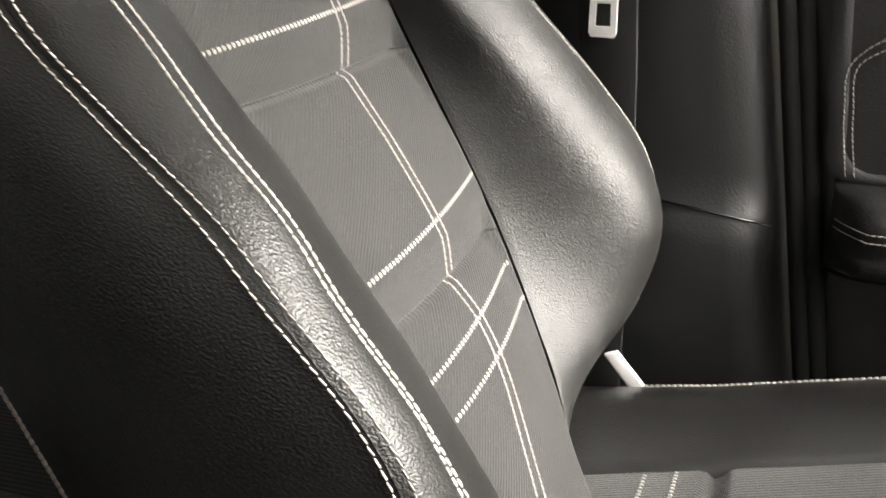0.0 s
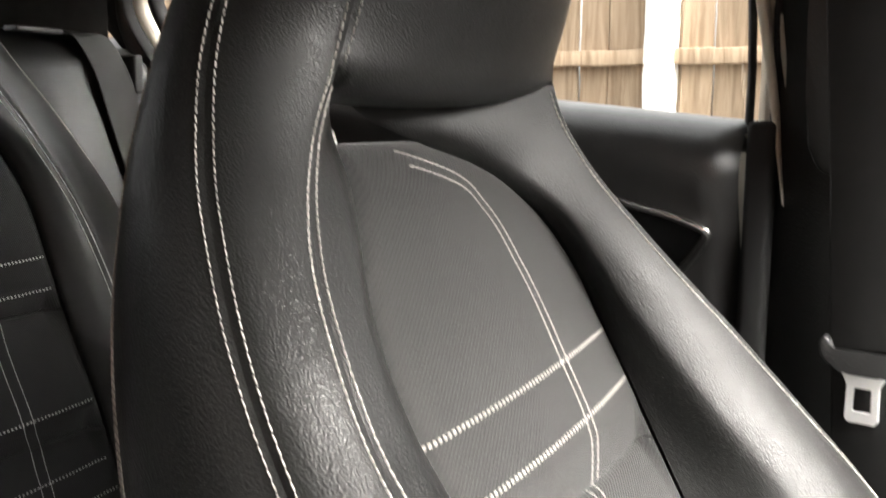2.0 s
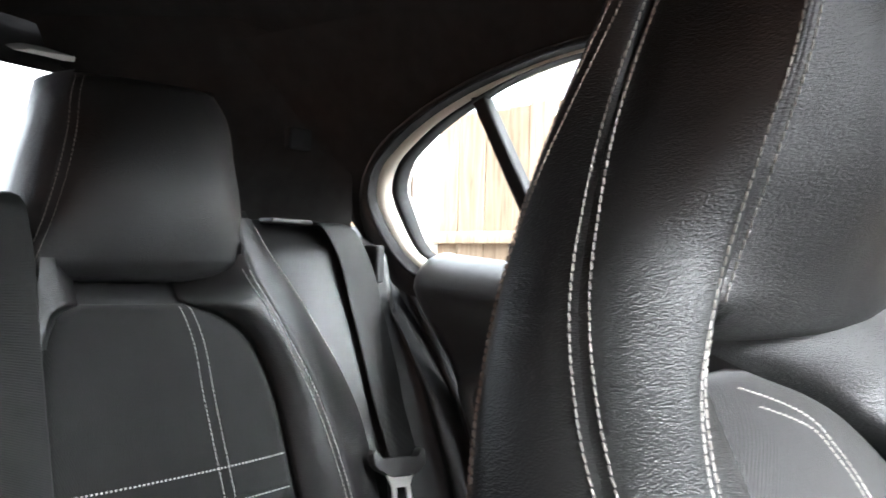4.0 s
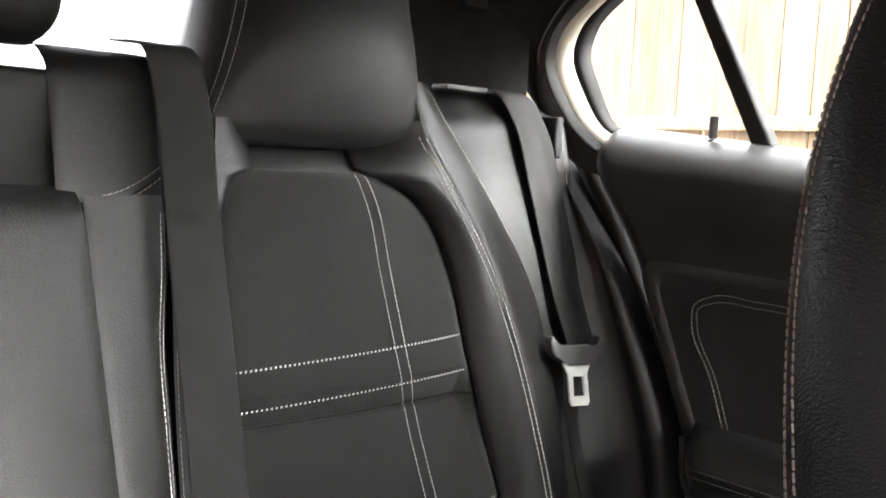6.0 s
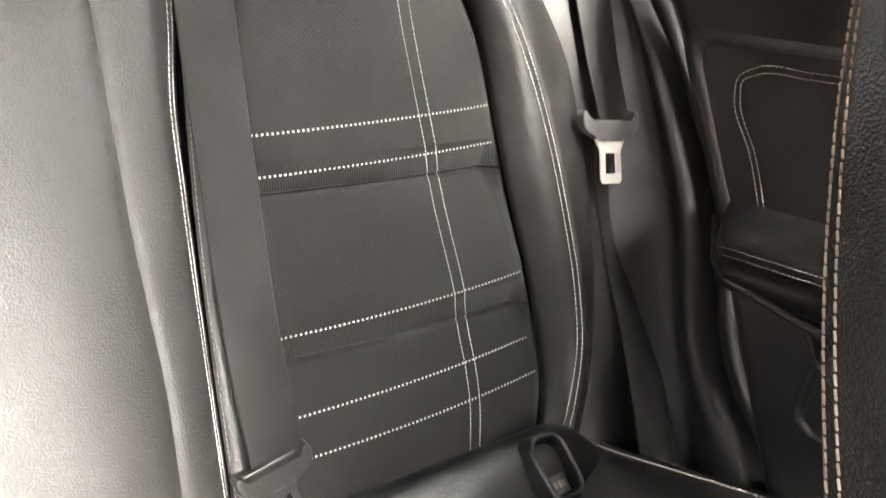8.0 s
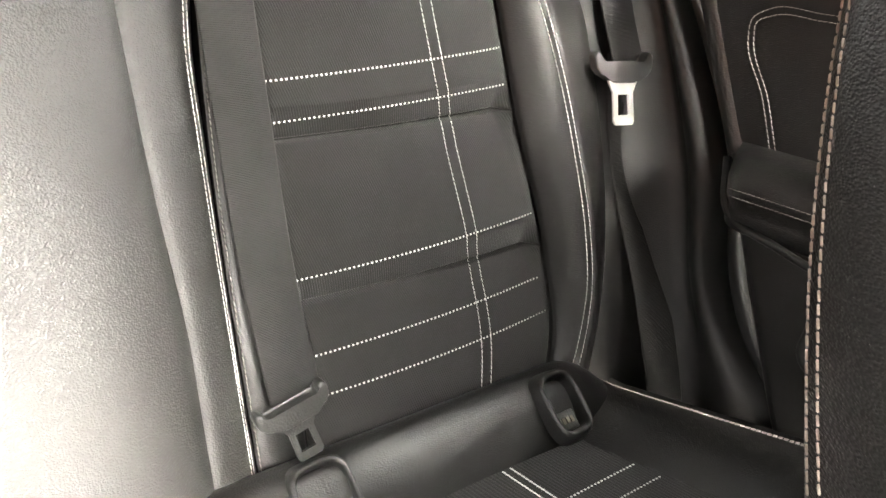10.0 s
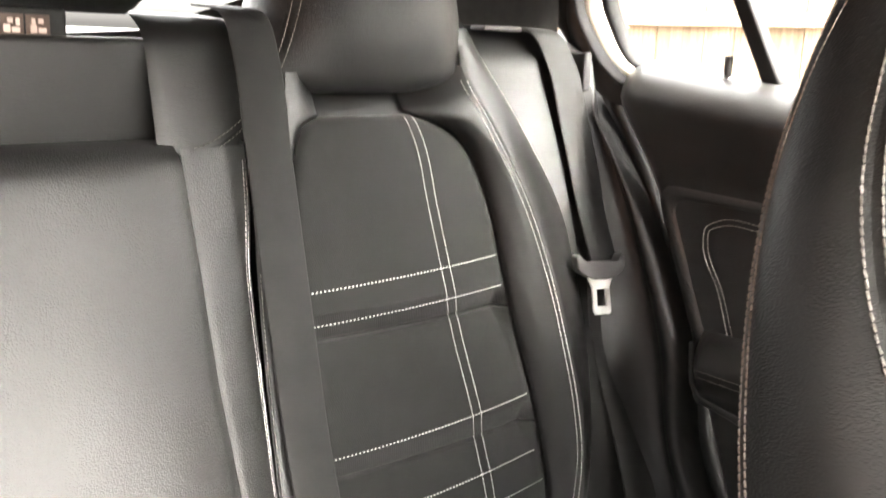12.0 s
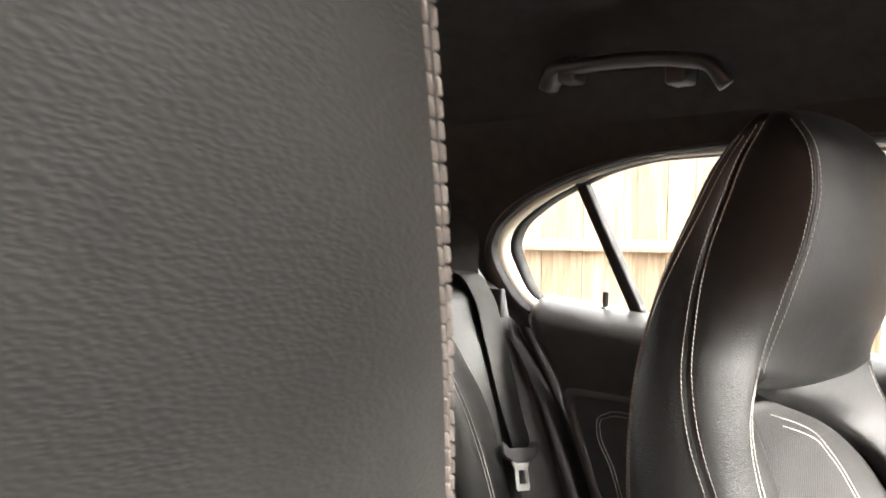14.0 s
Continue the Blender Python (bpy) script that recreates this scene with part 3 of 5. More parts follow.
rows = []
for z in np.linspace(0.12, 1.28, 70):
    b = 0.016 + 0.016 / (1 + math.exp((z - 0.555) / 0.006))
    lean = max(0, z - 0.97) * 0.22
    y0 = pillar_front(z)
    rows.append([Vector((x - lean, y, z)) for x, y in ((0.96, 0.43), (0.915, 0.418), (0.9, 0.4), (0.893 - b * 0.4, 0.36), (0.893 - b, 0.3), (0.893 - b, y0 + 0.05), (0.895 - b, y0 + 0.03), (0.9 - b * 0.6, y0 + 0.014), (0.906, y0 + 0.004), (0.92, y0), (0.96, y0 - 0.004))])
tagged(grid("pillar_middle", rows, PILLAR_TRIM, kind="structure"), "black plastic middle pillar trim", "pillar")
for off, mt, nm in ((-0.012, RUBBER, "door_seal"), (-0.026, RUBBER, "door_seal_lip")):
    tagged(tube(nm, [(0.905 - max(0, z - 0.97) * 0.2, pillar_front(z) + off, z) for z in np.linspace(0.2, 1.25, 24)], 0.0085, mt, up=(1, 0, 0)), "rubber seal along the middle pillar", "seal", kind="structure")
tagged(tube("pillar_seam", [(0.8685, 0.17, 0.549), (0.8685, 0.23, 0.5565), (0.8685, 0.286, 0.564)], 0.0014, GLOSS, up=(1, 0, 0)), "dark seam between upper and lower pillar trim", "trim", kind="structure")
for nm, shift, wide in (("door_frame", 0.0, 0.004), ("door_frame_inner", -0.011, 0.003)):
    rows = []
    for z in np.linspace(0.86 - 5 * shift, 1.2, 24):
        c, x = 0.4175 + shift + 0.147 * (z - 1.0), 0.893 - shift * 0.8 - max(0.0, z - 0.97) * 0.22
        w = wide * min(1.0, 0.1 + (z - 0.86) / 0.12)
        rows.append([Vector((x + dx, c + dy, z)) for dx, dy in ((0.02, -w), (0.003, -w), (0.0, -w * 0.7), (-0.001, 0.0), (0.0, w * 0.7), (0.003, w), (0.02, w))])
    tagged(grid(nm, rows, PAINT, kind="structure"), "cream painted strip of the door frame", "door frame")
cover = [(y, z) for y, z in ((0.379, 1.19), (0.38, 1.0), (0.379, 0.945), (0.376, 0.91), (0.368, 0.893), (0.352, 0.885), (0.32, 0.882), (0.28, 0.884), (0.262, 0.893), (0.255, 0.91), (0.254, 1.19))]
bm = prism([(0.862 - max(0.0, z - 0.97) * 0.22, y, z) for y, z in cover], (0.022, 0, 0))
tagged(solid("pillar_cover", bm, PLASTIC, kind="structure", bevel=0.005), "raised black cover round the front belt", "trim")
fd = thing("door_2", "black front door panel with stitched inset and armrest", "door", (0.9, -0.2, 0.3), kind="structure")
rows = []
for y in np.linspace(-0.75, 0.0, 50):
    e = min(1.0, (0.005 - y) / 0.02)
    rows.append([Vector((x + 0.02 * (1 - e), y + (pillar_front(z) - 0.03) * (y + 0.75) / 0.75, z)) for x, z in ((0.925, 0.93), (0.9, 0.935), (0.888, 0.92), (0.88, 0.88), (0.89, 0.8), (0.893, 0.7), (0.893, 0.5), (0.9, 0.3), (0.93, 0.18))])
grid("panel", rows, SOFT_TRIM, fd, flip=True)
recess("inset", -0.45, 0.132, 0.585, 0.775, 0.03, 0.889, -0.002, fd, PLASTIC, LEATHER, "black leather door inset", skew=0.1)
for off in (0.0, 0.007):
    p = smooth_path([(0.8835, 0.117 - off, 0.595), (0.8835, 0.126 - off, 0.649), (0.8835, 0.126 - off, 0.691), (0.8835, 0.107 - off * 0.5, 0.709 - off), (0.8835, 0.04, 0.716 - off), (0.8835, -0.3, 0.716 - off)], 110)
    stitches("stitching", p, [(-1, 0, 0)] * len(p), fd, radius=0.00055)
rows = []
for y in np.linspace(-0.45, 0.124, 40):
    e = min(1.0, max(0.0, (0.126 - y) / 0.03)) ** 0.5
    rows.append([Vector((0.893 - e * dx, y, 0.54 + dz)) for dx, dz in ((0, 0.05), (0.03, 0.048), (0.05, 0.04), (0.058, 0.025), (0.056, 0.008), (0.05, 0.0), (0.052, -0.004), (0.05, -0.02), (0.03, -0.03), (0, -0.034))])
grid("armrest", rows, LEATHER_SMOOTH, fd, "black leather armrest", flip=True)
for off in (0.0, 0.007):
    p = [(0.893 - 0.0578 * min(1.0, max(0.0, (0.126 - y) / 0.03)) ** 0.5, y, 0.562 - off) for y in np.linspace(-0.4, 0.122, 140)]
    stitches("stitching", p, [(-1, 0, 0.3)] * len(p), fd, radius=0.00055)

# ---- front seats ----
def py(z):
    return 0.457 + 0.64 * (z - 0.747)


def front_seat(name, label):
    seat = thing(name, label, "car seat", (0.58, 0.35, 0.12), group="front seats")
    K = curve((0.3, 0.36, 0.36), (0.45, 0.35, 0.43), (0.56, 0.35, 0.487), (0.62, 0.35, 0.518), (0.7, 0.352, 0.556), (0.756, 0.36, 0.575), (0.83, 0.38, 0.601), (0.9, 0.412, 0.623), (0.945, 0.436, 0.633), (0.99, 0.456, 0.635), (1.03, 0.467, 0.629), (1.09, 0.479, 0.608), (1.14, 0.486, 0.585), (1.175, 0.505, 0.565))
    A = curve((0.3, 0.30, 0.17), (0.45, 0.308, 0.215), (0.56, 0.312, 0.262), (0.655, 0.315, 0.305), (0.685, 0.32, 0.337), (0.71, 0.326, 0.364), (0.74, 0.335, 0.408), (0.772, 0.345, 0.453), (0.8, 0.351, 0.477), (0.835, 0.36, 0.502), (0.878, 0.378, 0.532), (0.903, 0.392, 0.55), (0.925, 0.405, 0.563), (0.955, 0.42, 0.575), (1.0, 0.445, 0.585), (1.05, 0.473, 0.59), (1.1, 0.488, 0.58), (1.14, 0.492, 0.566), (1.175, 0.502, 0.55))
    B = curve((0.3, 0.355, 0.135), (0.45, 0.352, 0.185), (0.56, 0.345, 0.246), (0.611, 0.34, 0.272), (0.64, 0.34, 0.289), (0.676, 0.344, 0.32), (0.708, 0.351, 0.347), (0.734, 0.358, 0.377), (0.765, 0.37, 0.412), (0.796, 0.38, 0.447), (0.835, 0.392, 0.477), (0.872, 0.412, 0.505), (0.92, 0.447, 0.531), (0.958, 0.471, 0.536), (1.024, 0.474, 0.516), (1.07, 0.475, 0.502), (1.116, 0.478, 0.497), (1.15, 0.484, 0.506), (1.175, 0.497, 0.527))
    PL = curve((0.3, 0.475, py(0.3)), (0.45, 0.474, py(0.45)), (0.585, 0.47, py(0.585)), (0.707, 0.456, py(0.707)), (0.8, 0.449, py(0.8)), (0.84, 0.462, py(0.84)), (0.874, 0.486, py(0.874)), (0.9, 0.51, 0.562), (0.93, 0.52, 0.59), (0.96, 0.52, 0.6))
    PR = curve((0.3, 0.57, py(0.3) + 0.22), (0.44, 0.592, py(0.44) + 0.025), (0.47, 0.606, py(0.47) + 0.006), (0.495, 0.62, py(0.495)), (0.537, 0.646, py(0.537)), (0.566, 0.661, py(0.566)), (0.714, 0.698, py(0.714)), (0.79, 0.712, py(0.79)), (0.825, 0.717, py(0.825)), (0.867, 0.7, py(0.867)), (0.9, 0.655, 0.566), (0.93, 0.575, 0.592), (0.96, 0.55, 0.612))
    O = curve((0.3, 0.66, 0.42), (0.37, 0.665, 0.4), (0.415, 0.682, 0.37), (0.449, 0.7, 0.335), (0.47, 0.722, 0.302), (0.498, 0.745, 0.273), (0.53, 0.775, 0.262), (0.57, 0.796, 0.263), (0.63, 0.799, 0.278), (0.68, 0.788, 0.312), (0.73, 0.768, 0.352), (0.78, 0.752, 0.395), (0.846, 0.737, 0.457), (0.9, 0.733, 0.506), (0.93, 0.724, 0.522), (0.958, 0.721, 0.53), (1.0, 0.724, 0.524), (1.06, 0.726, 0.519), (1.13, 0.72, 0.517), (1.155, 0.708, 0.52), (1.175, 0.69, 0.53))
    K2 = curve((0.3, 0.8, 0.38), (0.45, 0.81, 0.43), (0.62, 0.815, 0.518), (0.756, 0.805, 0.582), (0.83, 0.79, 0.608), (0.9, 0.77, 0.63), (0.97, 0.76, 0.634), (1.03, 0.745, 0.632), (1.09, 0.725, 0.608), (1.175, 0.68, 0.565))
    full = np.linspace(0.32, 1.174, 120)
    body = np.linspace(0.32, 0.955, 90)
    top = Vector((0.585, 0.565, 1.183))

    def capped(rows):
        last = rows[-1]
        for f, dz in ((0.12, 0.6), (0.3, 0.82), (0.55, 0.95), (0.8, 1.0)):
            rows.append([Vector((p.x + (top.x - p.x) * f, p.y + (top.y - p.y) * f, p.z + (top.z - p.z) * dz)) for p in last])
        return rows

    side = Loft(K, A, lambda z: 0.012 - 0.008 * min(1.0, max(0.0, (z - 0.92) / 0.12)), power=2.4)
    strip = Loft(A, B, lambda z: 0.008 - 0.003 * min(1.0, max(0.0, (z - 0.95) / 0.1)), pinch=0.0012, power=2.6)
    lip = Loft(B, PL, lambda z: 0.012 if z < 0.88 else 0.012 * max(0.0, (0.97 - z) / 0.09), power=1.7, limit=0.2, crest=0.36)
    def swell(z):
        """The wing is fullest above its lower end and flattens towards the neck."""
        s = min(1.0, max(0.0, (z - 0.475) / 0.115))
        n = min(1.0, max(0.0, (0.94 - z) / 0.19))
        return (0.036 + 0.012 * math.exp(-((z - 0.61) / 0.06) ** 2)) * s * s * (3 - 2 * s) * n * n * (3 - 2 * n) + 0.002

    wing = Loft(PR, O, swell, pinch=0.0006, power=2.3, limit=0.33, crest=lambda z: 0.6 - 0.26 * min(1.0, max(0.0, (z - 0.6) / 0.2)))
    flank = Loft(O, K2, 0.015, power=2.4)
    pad = Loft(B, O, lambda z: 0.032 - (0.014 * (z - 1.05) / 0.12 if z > 1.05 else 0.02 * ((1.05 - z) / 0.092) ** 2), power=2.8)
    side_part = grid("side_panel", capped(side.rows(full)), LEATHER_SIDE, seat, "black leather side of the backrest", flip=True)
    strip_part = grid("side_strip", capped(strip.rows(full)), LEATHER_STRIP, seat, "creased black leather strip", flip=True)
    lip_part = grid("inner_bolster", lip.rows(body, 26), LEATHER_STRIP, seat, "rounded black leather bolster", flip=True)
    wing_part = grid("outer_bolster", wing.rows(body, 40), LEATHER_WING, seat, "padded black leather wing", flip=True)
    flank_part = grid("flank", capped(flank.rows(full)), LEATHER, seat, flip=True)
    # cloth middle: two tucks cross it
    def tuck(z):
        """The cloth dips into a crease and swells again below it."""
        w = 0.0
        for k in (0.713, 0.59):
            w -= 0.011 * max(0.0, 1 - (z - k) / 0.027) ** 1.2 if z >= k else 0.011 * math.exp((z - k) / 0.024)
            w -= 0.005 * math.exp(-(((z - k) / 0.0014) ** 2))
        return w

    def cloth(z, t):
        a, b = PL(z), PR(z)
        x = a[0] + (b[0] - a[0]) * t
        roll = max(0.0, z - 0.885) ** 2 * 18
        e = min(t, 1 - t) * (b[0] - a[0])
        y = py(z) - 0.006 * (1 - (2 * t - 1) ** 2) - tuck(z) * min(1.0, e / 0.012) + roll + 0.003 * math.exp(-((e / 0.003) ** 2))
        y += 0.006 * math.exp(-((t * (b[0] - a[0]) / 0.005) ** 2))
        y += max(0.0, b[1] - py(z)) * max(0.0, (t - 0.85) / 0.15) ** 2 * (z < 0.5)
        return Vector((x, y, z))

    zs = np.unique(np.r_[np.linspace(0.36, 0.912, 150), np.linspace(0.57, 0.62, 40), np.linspace(0.698, 0.745, 40), np.linspace(0.586, 0.594, 14), np.linspace(0.709, 0.717, 14)])
    rows = [[cloth(z, t) for t in np.unique(np.r_[np.linspace(0, 1, 40), 0.01, 0.02, 0.98, 0.99])] for z in zs]
    last = rows[-1]
    for dy, dz in ((0.008, 0.003), (0.02, 0.003), (0.04, -0.004), (0.06, -0.03)):
        rows.append([p + Vector((0, dy, dz)) for p in last])
    cloth_part = grid("backrest_cloth", rows, CLOTH_FRONT, seat, "ribbed dark grey cloth with two tucks", flip=True)
    fwd = Vector((0, -0.84, 0.54))
    # pale ticks across the cloth
    for z in (0.779, 0.748, 0.625, 0.567, 0.5465):
        pts = [cloth(z + 0.009 * (t - 0.5), t) for t in np.linspace(0.002, 0.985, 40)]
        stitches("cross_stitching", pts, [fwd] * len(pts), cloth_part, pitch=0.0043, length=0.0019, across=0.0029, radius=0.00035, slant=0.0, label="row of pale woven ticks")
    # double line running down the cloth
    line = curve((0.4, 0.46, 0), (0.5, 0.53, 0), (0.547, 0.563, 0), (0.567, 0.571, 0), (0.585, 0.573, 0), (0.597, 0.575, 0), (0.626, 0.581, 0), (0.666, 0.584, 0), (0.7, 0.588, 0), (0.716, 0.594, 0), (0.73, 0.601, 0), (0.749, 0.611, 0), (0.778, 0.618, 0), (0.837, 0.627, 0), (0.874, 0.622, 0), (0.893, 0.606, 0), (0.902, 0.582, 0), (0.911, 0.55, 0))
    mid = np.array([(line(z)[0], z) for z in np.linspace(0.44, 0.907, 220)])
    way = np.gradient(mid, axis=0)
    way /= np.linalg.norm(way, axis=1)[:, None]
    for off in (-0.0042, 0.0042):
        pts = []
        for (x, z), (wx, wz) in zip(mid, way):
            x, z = x + off * wz, z - off * wx
            a, b = PL(z), PR(z)
            pts.append(cloth(z, (x - a[0]) / (b[0] - a[0])))
        stitches("stitching", pts, [fwd] * len(pts), cloth_part, pitch=0.0046, length=0.0042, radius=0.00042, lift=0.0005)
    # headrest pad: face, underside and crown
    zs = np.linspace(0.958, 1.174, 40)
    face = pad.rows(zs, 36)
    bottom = []
    for dy, f, inward in ((0.11, 0.3, 0.11), (0.08, 0.75, 0.1), (0.055, 0.97, 0.09), (0.036, 1.0, 0.075), (0.021, 0.9, 0.055), (0.01, 0.66, 0.032), (0.003, 0.33, 0.012)):
        row = []
        for k, p in enumerate(face[0]):
            u = k / (len(face[0]) - 1)
            drop = (0.026 - 0.013 * u) * (1 - u**6) * (1 - 0.95 * (1 - u) ** 4) + 0.003
            row.append(Vector((p.x + (0.597 - p.x) * inward, p.y + dy, p.z - drop * f)))
        bottom.append(row)
    crown = []
    for dy, dz, s in ((0.006, 0.005, 0.88), (0.016, 0.009, 0.7), (0.028, 0.011, 0.5), (0.036, 0.01, 0.3)):
        crown.append([Vector((0.59 + (p.x - 0.59) * s, p.y + dy, p.z + dz)) for p in face[-1]])
    pad_part = grid("headrest_pad", bottom + face + crown, LEATHER_WING, seat, "smooth black leather headrest face", flip=True)
    # top edge of the black shell; its bright gloss is put in as pale colour
    rows = [[Vector((x, 0.572 + dy, 0.912 + dz - 0.05 * (x - 0.58) ** 2)) for x in np.linspace(0.465, 0.545, 14)] for dy, dz in ((0.02, 0.0), (0.024, 0.011), (0.032, 0.0145), (0.042, 0.013), (0.05, 0.004), (0.052, -0.03))]
    grid("shell_lip", rows, PALE_PLASTIC, seat, "top edge of the back shell, coloured pale for its lit gloss", flip=True)
    shell = Loft(K2, K, 0.012)
    grid("back_shell", shell.rows(np.linspace(0.32, 0.9, 40)), PLASTIC, seat, "black plastic back shell", flip=True)
    grid("headrest_back", capped(shell.rows(np.linspace(0.957, 1.174, 24))), LEATHER, seat, flip=True)
    # seams
    low = np.linspace(0.34, 1.17, 500)
    for lf, d, own in ((side, -0.0036, side_part), (strip, 0.0036, strip_part), (strip, -0.0034, strip_part), (lip, 0.0034, lip_part)):
        seam_row(lf, low if lf is not lip else np.linspace(0.34, 0.95, 400), d, own, material=THREAD, radius=0.00042)
    seam_row(pad, np.linspace(0.958, 1.17, 160), 0.0034, pad_part, material=THREAD)
    seam_row(side, np.linspace(0.5, 1.16, 300), 0.004, side_part, material=THREAD_SOFT, pitch=0.004, length=0.0034)
    seam_row(side, np.linspace(0.5, 1.16, 300), 0.010, side_part, material=THREAD_SOFT, pitch=0.004, length=0.0034)
    seam_row(wing, np.linspace(0.4, 0.955, 300), -0.005, wing_part, radius=0.0006)
    seam_row(flank, np.linspace(0.4, 0.955, 300), 0.0022, flank_part, radius=0.0005)
    return seat, pad


passenger, pad_loft = front_seat("front_seat", "black leather front seat with ribbed grey cloth and pale stitching")


def mirrored(src, m, dy, dz, label):
    """A mirror image of a seat on the other side of the car, its headrest taller and set a little askew."""
    ob = thing(src.name, label, src["category"], (m - src.location.x, src.location.y + dy, src.location.z + dz), src["group"])

    def shift(p):
        seam = pad_loft.f(p[2])
        q = Vector((m - p[0], p[1] + dy, p[2] + dz))
        q.z += max(0.0, q.z - 1.0)
        h = min(max(q.z, 0.85), 1.2) - 1.0
        w = min(1.0, max(0.0, (q.z - 0.7) / 0.15))
        q.x += w * (0.3 * min(max(p[1] - seam[1], 0.0), 0.05) - 0.073 - 0.346 * h - 0.53 * h * h - (m - seam[0]))
        q.y += w * (0.383 - 0.265 * h - (seam[1] + dy))
        return q

    def repeat(ch, parent):
        me = ch.data.copy()
        for v in me.vertices:
            v.co = shift(v.co)
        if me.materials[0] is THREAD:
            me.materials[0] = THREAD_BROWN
        elif me.materials[0] in (LEATHER, LEATHER_SIDE, LEATHER_WING, LEATHER_STRIP):
            me.materials[0] = LEATHER_DULL
        me.flip_normals()
        return put(ch.name.split(".")[0], me, parent, ch.get("label", ""), ch.get("kind", ""))

    copied = {}
    for ch in list(src.children):
        copied[ch.name] = twin = repeat(ch, ob)
        for sub in list(ch.children):
            if max(v.co.z for v in sub.data.vertices) < 1.1:
                repeat(sub, twin)
    for d in (0.003, 0.0084):
        pts, ns = [], []
        for z in np.linspace(0.958, 1.17, 200):
            t = pad_loft.side(z, d)
            n = pad_loft.normal(z, t)
            pts.append(shift(pad_loft.at(z, t)))
            ns.append((-n.x, n.y, n.z))
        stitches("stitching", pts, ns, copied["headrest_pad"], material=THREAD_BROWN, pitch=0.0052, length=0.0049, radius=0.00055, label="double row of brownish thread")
    return ob


mirrored(passenger, 0.40, -0.12, -0.06, "black leather driver's seat with integrated headrest and pale stitching")

# passenger's cushion
cush = thing("seat_cushion", "black leather seat cushion with grey cloth middle", "seat cushion", (0.6, 0.1, 0.12))


def half_cloth(y):
    return 0.073 + 0.21 * (0.31 - max(y, 0.0))


def cz(x, y):
    base = 0.405 + 0.16 * (0.31 - y)
    u = abs(x - 0.57)
    w = half_cloth(y)
    if u > w:
        e = (u - w) / (0.23 - w)
        base += (0.012 + 0.16 * max(0.0, y - 0.2)) * math.sin(math.pi * min(1.0, e) * 0.9) + 0.007 * e - 0.012 * math.exp(-((u - w) / 0.004) ** 2)
        base += max(0.0, min(1.0, e)) * (0.1 * (0.257 - y) - 0.018)
    else:
        base += 0.006 * math.cos(u / w * math.pi / 2)
    for k in (0.185, 0.02):
        base -= 0.009 * math.exp(-((y - k) / 0.006) ** 2) * (1 if u < w else 0)
    return base


ys = np.linspace(-0.25, 0.36, 110)
mid = [[Vector((x, y, cz(x, y))) for x in np.linspace(0.5705 - half_cloth(y), 0.5695 + half_cloth(y), 40)] for y in ys]
grid("cushion_cloth", mid, CLOTH_FRONT, cush, "ribbed dark grey cloth")
for s in (-1, 1):
    rows = []
    for y in ys:
        row = [Vector((0.57 + s * u, y, cz(0.57 + s * u, y))) for u in np.linspace(half_cloth(y) + 0.0005, 0.23, 34)]
        e = row[-1]
        row += [e + Vector((s * 0.006, 0, -0.008)), e + Vector((s * 0.008, 0, -0.03)), Vector((e.x + s * 0.004, y, 0.25)), Vector((e.x - s * 0.02, y, 0.14))]
        rows.append(row)
    grid("cushion_bolster", rows, LEATHER, cush, "black leather cushion side", flip=s < 0)
    pts = [Vector((0.57 + s * 0.229, y, cz(0.57 + s * 0.229, y))) for y in np.linspace(-0.25, 0.26, 100)]
    stitches("stitching", pts, [(s * 0.3, 0, 1)] * 100, cush, radius=0.0009)
for y in (0.215, 0.237):
    pts = [Vector((x, y - (x - 0.57) * 0.02, cz(x, y))) for x in np.linspace(0.474, 0.667, 30)]
    stitches("cross_stitching", pts, [(0, 0, 1)] * 30, cush, pitch=0.0048, length=0.0021, across=0.0034, radius=0.0004, slant=0.0)
br = thing("belt_anchor", "bright steel seat belt bracket beside the seat", "bracket", (0.81, 0.27, 0.39))
solid("plate", prism([(0.806, 0.285, 0.435), (0.806, 0.297, 0.43), (0.806, 0.262, 0.388), (0.806, 0.245, 0.39)], (0.006, 0, 0)), STEEL, br, bevel=0.0015)


# ---- rear bench ----
def ry(z):
    return 1.095 + 0.25 * (z - 0.78)


def on(off, *keys):
    return curve(*[(z, x, ry(z) + (o[0] if o else off)) for z, x, *o in keys])


rs = thing("rear_passenger_seat", "black leather rear seat with grey cloth middle and fixed headrest", "car seat", (0.6, 1.1, 0.2))
RPL = on(0, (0.36, 0.452), (0.6, 0.455), (0.75, 0.452), (0.84, 0.453), (0.88, 0.46), (0.912, 0.471), (0.926, 0.483), (0.932, 0.5))
RPR = on(0, (0.36, 0.69), (0.44, 0.712), (0.476, 0.727), (0.517, 0.737), (0.561, 0.736), (0.632, 0.729), (0.697, 0.717), (0.776, 0.707), (0.835, 0.699), (0.87, 0.688), (0.896, 0.674), (0.912, 0.656), (0.924, 0.632), (0.932, 0.605), (0.95, 0.6, 0.014), (0.985, 0.6, 0.05))
S1 = on(-0.022, (0.36, 0.715), (0.45, 0.735), (0.498, 0.76), (0.554, 0.778), (0.608, 0.781), (0.69, 0.773), (0.765, 0.76), (0.844, 0.737), (0.923, 0.697), (0.966, 0.672), (1.053, 0.658, -0.02), (1.123, 0.65, -0.01), (1.151, 0.64, 0.0))
